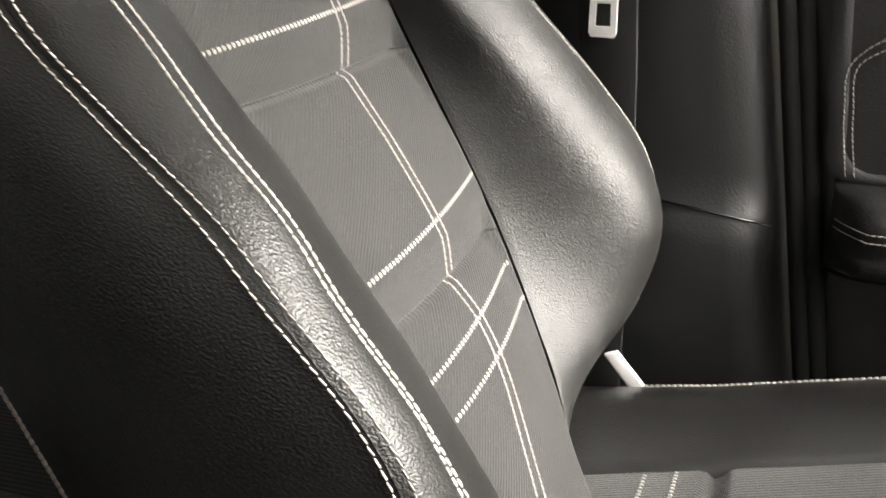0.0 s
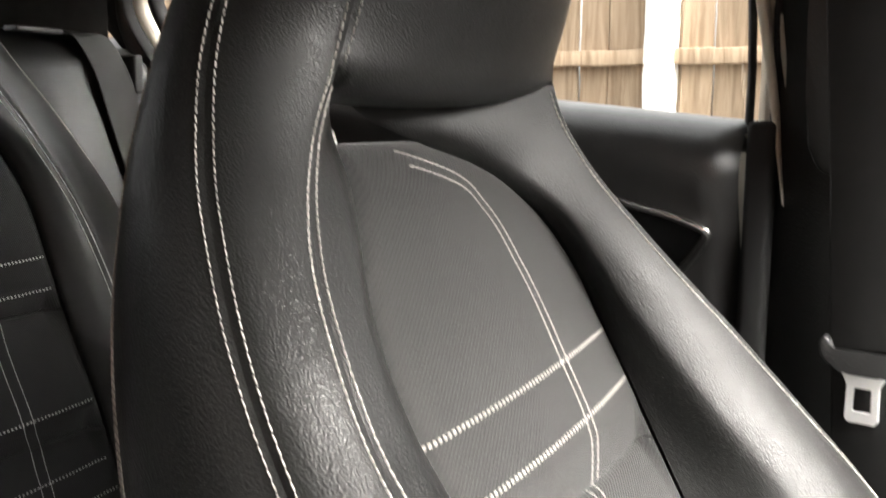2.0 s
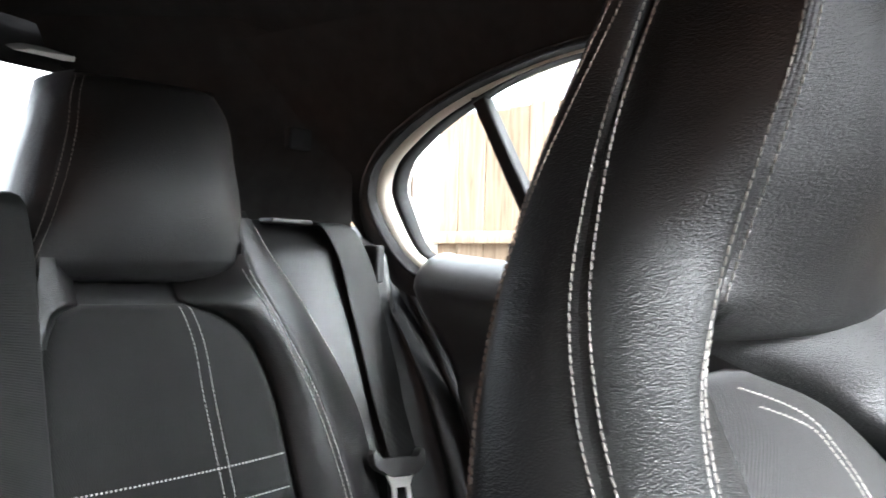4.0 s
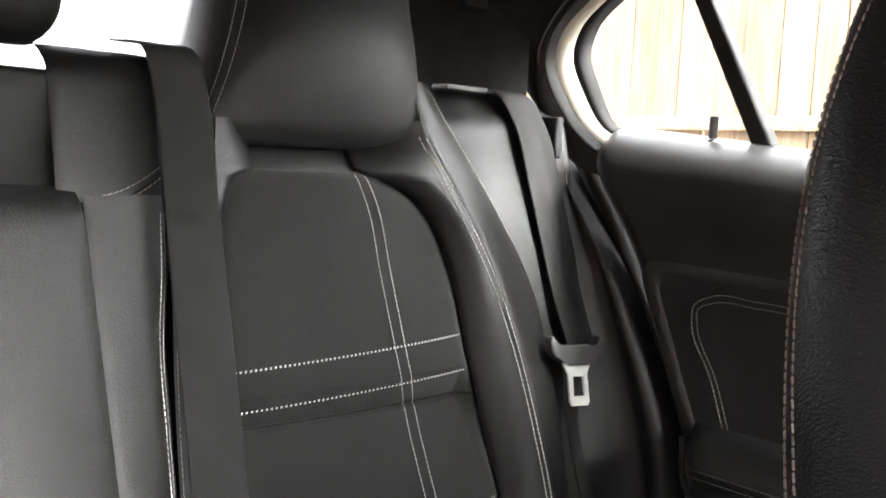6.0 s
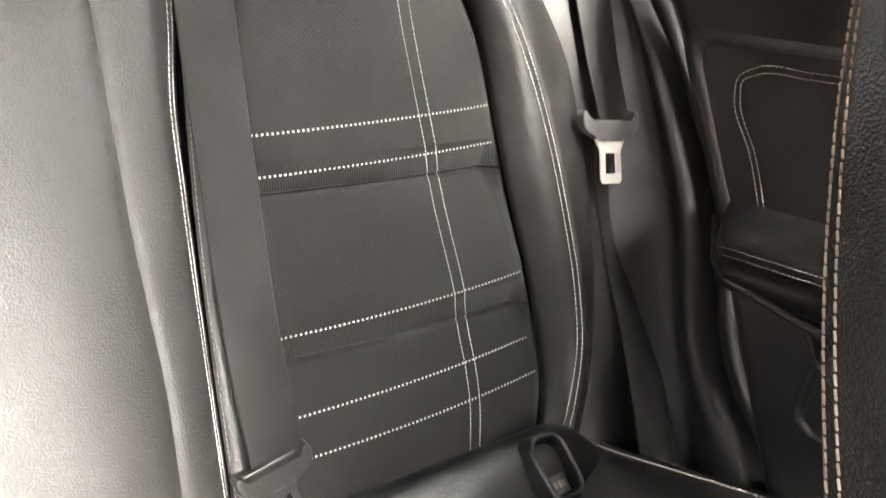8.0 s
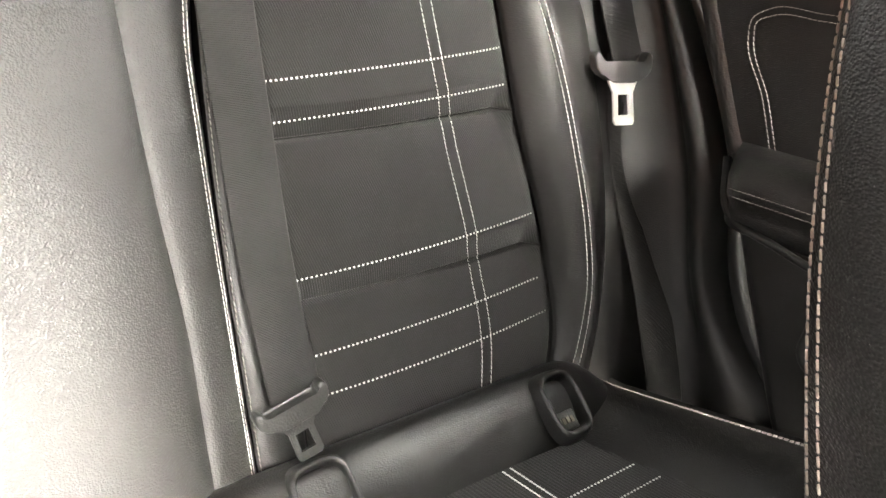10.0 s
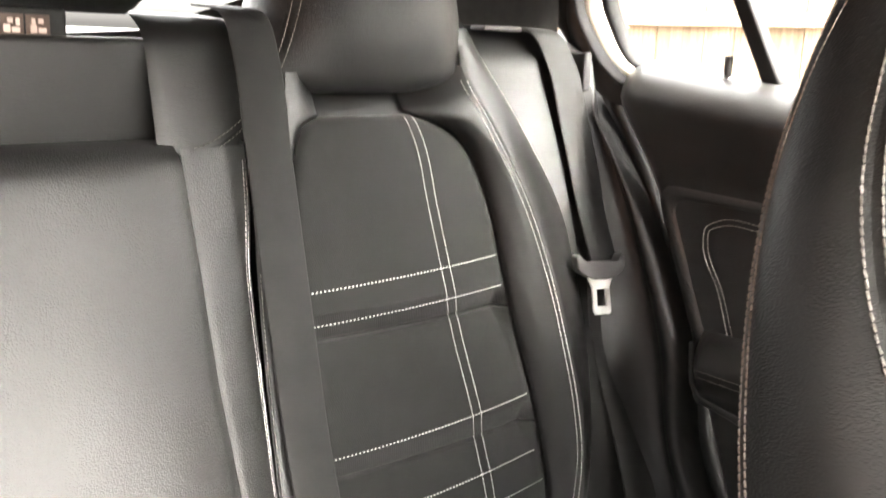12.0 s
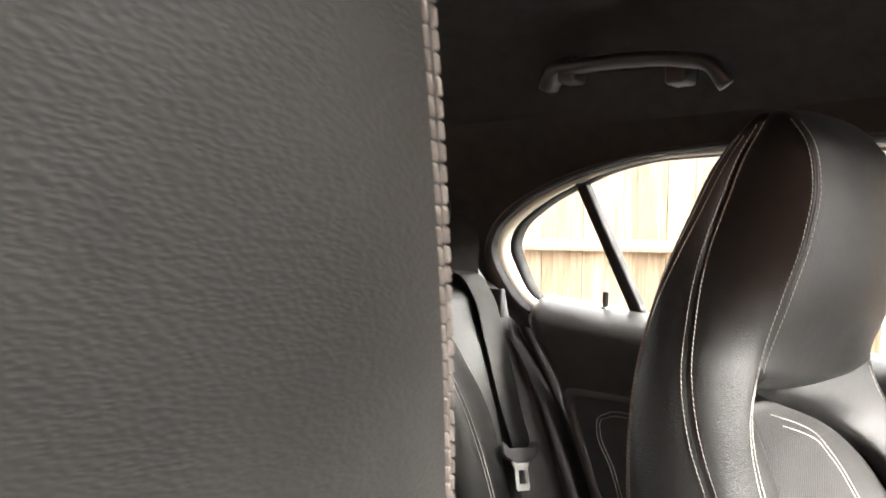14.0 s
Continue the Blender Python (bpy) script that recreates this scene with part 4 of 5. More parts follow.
S2 = on(0.008, (0.36, 0.76), (0.45, 0.785), (0.52, 0.81), (0.62, 0.832), (0.7, 0.836), (0.766, 0.831), (0.8, 0.827), (0.839, 0.813), (0.883, 0.788), (0.943, 0.751), (1.011, 0.704), (1.06, 0.69, 0.02), (1.151, 0.67, 0.02))
bol = Loft(RPR, S1, lambda z: 0.015 - 0.013 * min(1.0, max(0.0, (z - 0.84) / 0.12)), power=2.2)
out = Loft(S1, S2, 0.006, power=2.4)
zz = np.linspace(0.37, 0.982, 120)
grid("bolster", bol.rows(zz, 26), LEATHER_SOFT, rs, "padded black leather bolster", flip=True)
outer = grid("outer_face", out.rows(np.linspace(0.37, 1.02, 110), 20), LEATHER_SOFT, rs, "smooth black leather side face", flip=True)
for d in (-0.004, -0.0095):
    seam_row(out, np.linspace(0.74, 1.015, 160), d, outer, material=THREAD, radius=0.0004)
rows = []
for z in np.linspace(0.37, 1.03, 60):
    a = S2(z)
    rows.append([Vector((a[0], a[1], z)), Vector((a[0] + 0.004, a[1] + 0.03, z)), Vector((a[0] + 0.006, a[1] + 0.09, z))])
grid("outer_edge", rows, LEATHER, rs, flip=True)


def rtuck(z):
    w = 0.0
    for k in (0.724, 0.594):
        w -= 0.02 * max(0.0, 1 - (z - k) / 0.03) ** 1.1 if z >= k else 0.02 * math.exp((z - k) / 0.03)
        w -= 0.007 * math.exp(-(((z - k) / 0.0014) ** 2))
    return w


def rcloth(z, t):
    a, b = RPL(z), RPR(z)
    x = a[0] + (b[0] - a[0]) * t
    e = min(t, 1 - t) * (b[0] - a[0])
    y = ry(z) - 0.008 * (1 - (2 * t - 1) ** 2) - rtuck(z) * min(1.0, e / 0.012) + max(0.0, z - 0.925) ** 2 * 30 + 0.005 * math.exp(-((e / 0.004) ** 2))
    return Vector((x, y, z))


zs = np.unique(np.r_[np.linspace(0.37, 0.931, 120), np.linspace(0.585, 0.64, 36), np.linspace(0.715, 0.765, 36), np.linspace(0.59, 0.598, 14), np.linspace(0.72, 0.728, 14)])
rows = [[rcloth(z, t) for t in np.linspace(0, 1, 44)] for z in zs]
rows += [[p + Vector((0, dy, dz)) for p in rows[-1]] for dy, dz in ((0.004, 0.0015), (0.012, 0.001), (0.03, -0.008))]
grid("backrest_cloth", rows, CLOTH_REAR, rs, "fine dark grey cloth with two tucks", flip=True)
back = Vector((0, -0.97, 0.24))
for z in (0.778, 0.745, 0.6245, 0.5595, 0.5275):
    pts = [rcloth(z + 0.009 * (t - 0.5), t) for t in np.linspace(0.01, 0.985, 40)]
    stitches("cross_stitching", pts, [back] * 40, rs, material=THREAD_LIGHT, pitch=0.0043, length=0.0018, across=0.0018, radius=0.0003, slant=0.0, label="row of pale woven ticks")
RV = curve((0.4, 0.62, 0), (0.49, 0.64, 0), (0.525, 0.645, 0), (0.558, 0.645, 0), (0.58, 0.6435, 0), (0.595, 0.6435, 0), (0.61, 0.641, 0), (0.625, 0.64, 0), (0.678, 0.632, 0), (0.7, 0.629, 0), (0.723, 0.628, 0), (0.746, 0.625, 0), (0.779, 0.621, 0), (0.848, 0.613, 0), (0.9, 0.608, 0), (0.932, 0.599, 0))
for off in (-0.006, 0.006):
    pts = []
    for z in np.linspace(0.42, 0.931, 220):
        a, b = RPL(z), RPR(z)
        pts.append(rcloth(z, (RV(z)[0] + off - 0.55 * rtuck(z) - a[0]) / (b[0] - a[0])))
    stitches("stitching", pts, [back] * len(pts), rs, material=THREAD_LIGHT, pitch=0.0046, length=0.004, radius=0.00032, lift=0.0005)
zz = np.linspace(0.44, 0.965, 300)
seam_row(bol, np.linspace(0.44, 0.97, 320), -0.0095, rs, material=THREAD_LIGHT, radius=0.00034)
seam_row(bol, np.linspace(0.44, 0.97, 320), -0.003, rs, material=THREAD_LIGHT, radius=0.00034)
# fixed headrest: a face that curves back at its top and tucks under at its foot
HL = on(0.0, (0.955, 0.45, 0.016), (0.966, 0.453, 0.014), (1.009, 0.468, 0.004), (1.05, 0.482), (1.092, 0.495), (1.133, 0.504), (1.15, 0.511))
HR = on(-0.022, (0.955, 0.668, -0.006), (0.977, 0.6695, -0.01), (1.023, 0.669, -0.018), (1.07, 0.665), (1.129, 0.659), (1.15, 0.645))


def head_fullness(z):
    if z < 1.05:
        return 0.034 - 0.016 * min(1.0, (1.05 - z) / 0.084) ** 2
    return 0.034 - 0.02 * min(1.0, (z - 1.05) / 0.1) ** 1.6


hface = Loft(HL, HR, head_fullness, power=3.4, limit=0.3)
face = []
for z in np.linspace(0.966, 1.14, 36):
    s = (z - 0.966) / (1.14 - 0.966)
    row = hface.rows([z], 30)[0]
    n = len(row) - 1
    face.append([p + Vector((0, 0, 0.01 * (k / n) * (1 - s))) for k, p in enumerate(row)])
under = []
for dy, f, s in ((0.1, 0.4, 0.9), (0.07, 0.85, 0.91), (0.045, 1.0, 0.925), (0.026, 0.93, 0.945), (0.012, 0.68, 0.968), (0.004, 0.35, 0.988)):
    row = []
    for k, p in enumerate(face[0]):
        u = k / (len(face[0]) - 1)
        drop = (0.015 + 0.006 * u) * (1 - abs(2 * u - 1) ** 4) + 0.002
        row.append(Vector((0.565 + (p.x - 0.565) * s, p.y + dy, p.z - drop * f)))
    under.append(row)
crown = [[Vector((0.58 + (p.x - 0.58) * s, p.y + dy, p.z + dz)) for p in face[-1]] for dy, dz, s in ((0.004, 0.004, 0.99), (0.012, 0.008, 0.98), (0.026, 0.01, 0.965), (0.06, 0.008, 0.95), (0.085, 0.0, 0.94), (0.09, -0.05, 0.94), (0.09, -0.18, 0.9))]
grid("headrest_pad", under + face + crown, LEATHER_WING, rs, "black leather fixed headrest", flip=True)
for f, s in ((HL, -1), (HR, 1)):
    rows = []
    for z in np.linspace(0.955, 1.15, 24):
        a = f(z)
        g = 1 - 0.75 * min(1.0, max(0.0, (z - 1.06) / 0.09)) ** 1.5 if s < 0 else 1.0
        rows.append([Vector((a[0] + s * w * g, a[1] + d, z)) for w, d in ((0, 0), (0.008 if s < 0 else 0.002, 0.01), (0.017 if s < 0 else 0.003, 0.035), (0.014 if s < 0 else 0.0, 0.06), (-0.005, 0.085))])
    grid("headrest_side", rows, LEATHER_SMOOTH, rs, flip=s > 0)
for d in (0.003, 0.009):
    seam_row(hface, np.linspace(0.962, 1.146, 120), d, rs)
seam_row(hface, np.linspace(0.98, 1.146, 120), -0.003, rs, material=THREAD_SOFT, radius=0.0003)
# strip of leather between cloth and headrest
rows = []
for k in np.linspace(-1.6, 1, 26):
    z = 0.926 + 0.05 * k
    rows.append([Vector((x, ry(z) + 0.006 + 0.045 * max(0.0, k)**1.7 + 0.02 * max(0.0, -k), z)) for x in np.linspace(0.445, 0.69, 24)])
grid("neck", rows, LEATHER_SMOOTH, rs, "dark leather below the headrest", flip=True)
# shoulder of the neck that joins the inner bolster and the headrest
rows = []
for t in np.linspace(0, 1, 16):
    row = []
    for u in np.linspace(0, 1, 14):
        z = 0.895 + 0.078 * t
        xa = RPL(min(z, 0.931))[0] + 0.004
        xb = 0.447 + 0.012 * t
        row.append(Vector((xa + (xb - xa) * u, ry(z) + 0.01 + 0.03 * max(0.0, t - 0.45) * (1 - u) - 0.02 * u**0.8 - 0.005 * math.sin(u * math.pi), z)))
    rows.append(row)
grid("neck_shoulder", rows, LEATHER, rs, flip=False)

# side pad between the seat and the door
pad = thing("side_pad", "black trim pad between rear seat and door", "trim", (0.86, 1.12, 0.3), kind="structure")
PAD_EDGE = curve((0.3, 0.93, 0.8), (0.437, 0.915, 0.866), (0.482, 0.905, 0.914), (0.521, 0.9, 0.942), (0.565, 0.9, 0.959), (0.612, 0.9, 0.966), (0.663, 0.9, 0.974), (0.7, 0.9, 0.988), (0.76, 0.9, 1.017), (0.832, 0.9, 1.058), (0.894, 0.9, 1.105), (0.95, 0.9, 1.15), (1.02, 0.9, 1.17))
rows = []
for z in np.linspace(0.3, 1.02, 70):
    d = max(0.0, z - 0.99) * 1.5
    e = PAD_EDGE(z)
    row = [Vector((x, ry(z) + o + d, z)) for x, o in ((0.69, 0.03), (0.74, 0.014), (0.78, 0.002), (0.82, -0.003))]
    y0 = ry(z) - 0.003
    fore = min(0.055, max(0.0, 0.6 * (y0 - e[1])))
    for t in (0.15, 0.3, 0.42, 0.47, 0.5, 0.53, 0.58, 0.66, 0.75, 0.84, 0.92, 1.0):
        if t < 0.5:
            x, y = 0.82 + 0.075 * t / 0.5, y0 - fore * (t / 0.5) ** 3
        else:
            q = (t - 0.5) / 0.5
            roll = math.sin(math.pi * min(1.0, 0.06 + 0.94 * q))
            x = 0.895 + (e[0] - 0.895) * q - 0.016 * roll ** 0.8
            y = (y0 - fore) + (e[1] - y0 + fore) * q - 0.004 * roll
        row.append(Vector((x, y + d, z)))
    row.append(Vector((e[0] + 0.015, e[1] - 0.004, z)))
    row.append(Vector((e[0] + 0.04, e[1] + 0.02, z)))
    rows.append(row)
rows.append([p + Vector((0, 0.03, 0.006)) for p in rows[-1]])
rows.append([p + Vector((0, 0.12, 0.0)) for p in rows[-1]])
grid("pad", rows, LEATHER_PAD, pad, flip=True)
solid("belt_slot", box((0.86, 1.128, 0.955), (0.872, 1.16, 1.0)), RUBBER, pad, "dark belt slot", bevel=0.003)
solid("shelf_vent", box((0.74, 1.175, 1.02), (0.80, 1.2, 1.026)), PLASTIC, pad, "plastic belt guide on the shelf", bevel=0.002)
for o, dx, r, mt in ((0.35, 0.014, 0.009, RUBBER),):
    pts = []
    for z in np.linspace(0.3, 0.955, 40):
        e = PAD_EDGE(z)
        pts.append((0.905 + dx, e[1] + (rear_edge(z) - e[1]) * o, z))
    tube("sill_seal", pts, r, mt, pad, "black door aperture seal", up=(1, 0, 0))

rows = []
for z in np.linspace(0.2, 0.97, 40):
    e = PAD_EDGE(z)
    rows.append([Vector((0.935, e[1] + 0.12, z)), Vector((0.935, rear_edge(z) - 0.14, z))])
grid("aperture_backing", rows, RUBBER, pad, flip=True)

# ---- middle seat ----
M1e = lambda z: float(np.interp(z, (0.36, 0.61, 0.717, 0.845, 0.911), (0.363, 0.362, 0.354, 0.349, 0.346)))
ms = thing("rear_middle_seat", "plain black leather middle rear seat back", "car seat", (0.2, 1.1, 0.2))
rows = []
for z in np.linspace(0.36, 0.912, 70):
    row = []
    for x in np.linspace(-0.05, 0.3695, 60):
        x = min(x, 1.0)
        xe = M1e(z)
        x = -0.05 + (x + 0.05) * (xe - 0.001 + 0.05) / 0.4195
        e = xe - x
        y = ry(z) - 0.045 + 0.026 * math.exp(-((e + 0.02) / 0.05) ** 1.4) + 0.006 * math.exp(-((e / 0.006) ** 2)) + max(0, z - 0.89) ** 2 * 25
        row.append(Vector((x, y, z)))
    rows.append(row)
rows.append([p + Vector((0, 0.05, 0.004)) for p in rows[-1]])
grid("backrest", rows, LEATHER_COARSE, ms, "coarse grained black leather", flip=True)
M1 = on(-0.02, (0.36, 0.363), (0.517, 0.362), (0.61, 0.362), (0.717, 0.354), (0.845, 0.349), (0.911, 0.346))
M2 = on(0.0, (0.36, 0.403), (0.496, 0.403), (0.62, 0.402), (0.745, 0.403), (0.8, 0.404), (0.855, 0.411), (0.911, 0.416), (0.94, 0.42))
ml = Loft(M1, M2, lambda z: 0.006, power=2.6)
grid("bolster", ml.rows(np.linspace(0.37, 0.911, 70), 20), LEATHER_COARSE, ms, "narrow rounded leather bolster", flip=True)
for d in (-0.003, -0.0085):
    seam_row(ml, np.linspace(0.4, 0.9, 300), d, ms, material=THREAD_LIGHT, radius=0.00028)
rows = [[Vector((M2(z)[0] + dx, ry(z) + dy, z)) for dx, dy in ((0, 0), (0.003, 0.004), (0.006, 0.03))] for z in np.linspace(0.37, 0.911, 30)]
grid("bolster_edge", rows, LEATHER, ms, flip=True)
M3 = on(-0.002, (0.36, 0.407), (0.75, 0.408), (0.9, 0.418))
M4 = on(0.002, (0.36, 0.452), (0.9, 0.456))
m2 = Loft(M3, M4, 0.006)
grid("inner_bolster", m2.rows(np.linspace(0.37, 0.9, 50), 14), LEATHER, rs, "black leather bolster beside the belt", flip=True)
seam_row(m2, np.linspace(0.4, 0.8, 240), 0.002, ms, material=THREAD)
# shoulder piece with a stitched lower edge
rows = []
for t in np.linspace(0, 1, 20):
    row = []
    for u in np.linspace(0, 1, 16):
        x = 0.334 + 0.088 * u
        z0 = 0.905 + 0.03 * max(0.0, (x - 0.362) / 0.06) ** 1.6
        z = z0 + (1.018 - z0) * t
        row.append(Vector((x, ry(z) - 0.006 * math.sin(math.pi * u) ** 0.5 + max(0, t - 0.8) ** 2 * 0.6, z)))
    rows.append(row)
rows.append([p + Vector((0, 0.06, 0.004)) for p in rows[-1]])
grid("shoulder", rows, LEATHER_SOFT, ms, "black leather shoulder piece", flip=True)
for off in (-0.004, 0.004):
    pts = [Vector((0.362 + 0.058 * u, ry(0.906 + 0.03 * u**1.6 + off) - 0.0075, 0.906 + 0.03 * u**1.6 + off)) for u in np.linspace(0, 1, 30)]
    stitches("stitching", pts, [back] * 30, ms)
# recessed panel above the backrest
solid("upper_panel", box((-0.06, 1.149, 0.9), (0.456, 1.2, 0.9985)), LEATHER_SOFT, ms, "black leather panel above the backrest", bevel=0.006)
hr = thing("middle_headrest", "black leather middle headrest raised on posts", "headrest", (0.2, 1.2, 0.98))
rows = []
for z in np.linspace(0, 1, 26):
    zc = 1.018 + 0.16 * z
    r = 0.5 * (1 - abs(2 * z - 1) ** 6)
    hw, dp = 0.157 - 0.02 * (1 - r * 2), 0.045 * (0.4 + 1.2 * r)
    row = []
    for a in np.linspace(0, 2 * math.pi, 48, endpoint=False):
        c, s = math.cos(a), math.sin(a)
        row.append(Vector((0.2 + hw * abs(c) ** 0.35 * (1 if c > 0 else -1), 1.2 + dp * abs(s) ** 0.5 * (1 if s > 0 else -1), zc)))
    rows.append(row)
hp = grid("pad", rows, LEATHER_SMOOTH, hr, "rounded black leather pad", closed=True, flip=True)
me = hp.data
bm = bmesh.new()
bm.from_mesh(me)
bmesh.ops.holes_fill(bm, edges=[e for e in bm.edges if e.is_boundary])
bmesh.ops.recalc_face_normals(bm, faces=bm.faces[:])
bm.to_mesh(me)
bm.free()
for x in (0.145, 0.255):
    tube("post", [(x, 1.2, 0.97), (x, 1.2, 1.03)], 0.006, CHROME, hr, "steel post")
solid("sticker_holder", box((0.212, 1.158, 0.996), (0.276, 1.168, 1.02)), RUBBER, hr, "dark holder below the pad", bevel=0.003)
for k, x in enumerate((0.225, 0.2445)):
    solid("sticker", box((x, 1.1565, 0.997), (x + 0.018, 1.1578, 1.014)), STICKER, hr, "small printed warning sticker", bevel=0.0004)
    for j, (u, v, w, h) in enumerate(((0.003, 0.003, 0.005, 0.006), (0.009, 0.003, 0.006, 0.004), (0.006 + 0.003 * k, 0.01, 0.004, 0.004), (0.012 - 0.008 * k, 0.008, 0.003, 0.006))):
        solid("sticker_mark", box((x + u, 1.1557, 0.997 + v), (x + u + w, 1.1563, 0.997 + v + h)), PRINT, hr, "pale printed mark", bevel=0.0006)

# ---- rear cushion ----
rc = thing("rear_cushion", "black leather rear bench cushion with grey cloth middle", "seat cushion", (0.6, 0.85, 0.2))


rows = []
for x in np.linspace(0.0, 0.775, 90):
    row = []
    for a in np.linspace(0, 1, 20):
        y = 1.03 - 0.1 * a
        z = 0.44 + 0.058 * (1 - 0.75 * max(0.0, (x - 0.705) / 0.07) ** 2) * math.sin(math.pi * min(1.0, 0.12 + a * 0.95)) ** 0.8
        row.append(Vector((x, y, z)))
    row.insert(0, Vector((x, 1.05, 0.38)))
    rows.append(row)
roll = grid("back_roll", rows, LEATHER, rc, "rounded black leather roll", flip=False)


def inset_edge(y):
    return 0.69 + 0.2 * max(0.0, 0.923 - y) ** 0.9


def inset_z(y):
    return 0.452 - 0.03 * (y - 0.92)


mid = [[Vector((0.43 + (inset_edge(y) - 0.43) * u, y, inset_z(y) + 0.004 * math.sin(u * math.pi))) for u in np.linspace(0, 1, 40)] for y in np.linspace(0.45, 0.938, 60)]
grid("cushion_cloth", mid, CLOTH_FRONT, rc, "ribbed dark grey cloth")
rows = []
for y in np.linspace(0.45, 0.985, 60):
    row = []
    edge = 0.772 + 0.068 * max(0.0, min(1.0, (0.97 - y) / 0.2))
    for u in np.linspace(0, 1, 20):
        inner = inset_edge(y) + 0.001
        x = inner + (edge - inner) * u
        row.append(Vector((x, y, inset_z(y) - 0.001 + 0.018 * math.sin(u * math.pi * 0.62) - 0.004 * math.exp(-((1 - u) / 0.05) ** 2))))
    e = row[-1]
    row += [e + Vector((0.004, 0, -0.003)), e + Vector((0.012, 0, 0.0)), e + Vector((0.02, 0, -0.008)), e + Vector((0.024, 0, -0.06)), Vector((e.x + 0.02, y, 0.15))]
    rows.append(row)
grid("side_bolster", rows, LEATHER, rc, "black leather cushion side")
for k, lift in ((17, 0.0012), (19, 0.0012)):
    pts = [rows[i][k] + Vector((0, 0, lift)) for i in range(len(rows))]
    stitches("stitching", pts, [(0, 0, 1)] * len(pts), rc, material=THREAD, radius=0.00045)
rows = [[Vector((x, y, 0.447 - 0.05 * (y - 0.91))) for x in np.linspace(0.0, 0.4285, 12)] for y in np.linspace(0.45, 0.938, 12)]
grid("middle_cushion", rows, LEATHER, rc, "black leather middle cushion")
for y0, x0 in ((0.876, 0.6), (0.85, 0.6), (0.74, 0.45), (0.715, 0.45)):
    pts = [Vector((x, y0 + 0.004 * (x - x0) / 0.1, inset_z(y0) + 0.004 * math.sin(math.pi * (x - 0.43) / 0.27))) for x in np.linspace(x0, inset_edge(y0) - 0.002, 40)]
    stitches("cross_stitching", pts, [(0, 0, 1)] * 40, rc, material=THREAD_LIGHT, pitch=0.0043, length=0.0018, across=0.002, radius=0.0003, slant=0.0)
for o in (0, 0.009):
    pts = [Vector((0.592 + o + 0.01 * t, 0.936 - 0.3 * t, inset_z(0.936 - 0.3 * t) + 0.0042)) for t in np.linspace(0, 1, 50)]
    stitches("stitching", pts, [(0, 0, 1)] * 50, rc, material=THREAD_LIGHT, pitch=0.0046, length=0.0044, radius=0.0005)


def anchor(x, cy, czz, wide):
    """A child seat anchor: an oval plastic surround in the crease with a dark pocket."""
    th = thing("child_seat_anchor", "black plastic child seat anchor surround in the seat crease", "anchor", (x, 0.96, 0.48), group="child seat anchors")
    n = Vector((0, -0.66, 0.75))
    ux, uv = Vector((1, 0, 0)), Vector((0, 0.75, 0.66))
    rings = []
    for r, hgt in ((1.22, -0.014), (1.12, -0.003), (1.03, 0.002), (0.95, 0.002), (0.88, -0.003), (0.85, -0.045)):
        ring = []
        for a in np.linspace(0, 2 * math.pi, 40, endpoint=False):
            c, s = math.cos(a), math.sin(a)
            ring.append(Vector((x, cy, czz)) + ux * wide * r * abs(c) ** 0.55 * (1 if c > 0 else -1) + uv * 0.029 * r * abs(s) ** 0.55 * (1 if s > 0 else -1) + n * hgt)
        rings.append(ring)
    grid("surround", rings, PILLAR_TRIM, th, "satin black oval surround", closed=True)
    put("pocket", mesh_of("pocket", rings[-1], [tuple(range(40))], GLOSS, False), th, "dark pocket")
    c = Vector((x, cy, czz)) - uv * 0.014 + n * -0.018
    bm = bmesh.new()
    bmesh.ops.create_cube(bm, size=1.0, matrix=Matrix.Translation(c) @ Matrix(((1, 0, 0), (0, uv.y, n.y), (0, uv.z, n.z))).to_4x4() @ Matrix.Diagonal((wide * 1.35, 0.018, 0.01, 1)))
    solid("tag", bm, PLASTIC_GREY, th, "small embossed grey tag", bevel=0.001)
    for j in range(4):
        q = c + n * 0.0054 + ux * (-0.0075 + 0.005 * j)
        bm = bmesh.new()
        bmesh.ops.create_cube(bm, size=1.0, matrix=Matrix.Translation(q) @ Matrix(((1, 0, 0), (0, uv.y, n.y), (0, uv.z, n.z))).to_4x4() @ Matrix.Diagonal((0.0035, 0.006, 0.001, 1)))
        solid("tag_mark", bm, THREAD_SOFT, th, smooth=False)


anchor(0.433, 0.957, 0.485, 0.0245)
anchor(0.679, 0.949, 0.488, 0.0195)


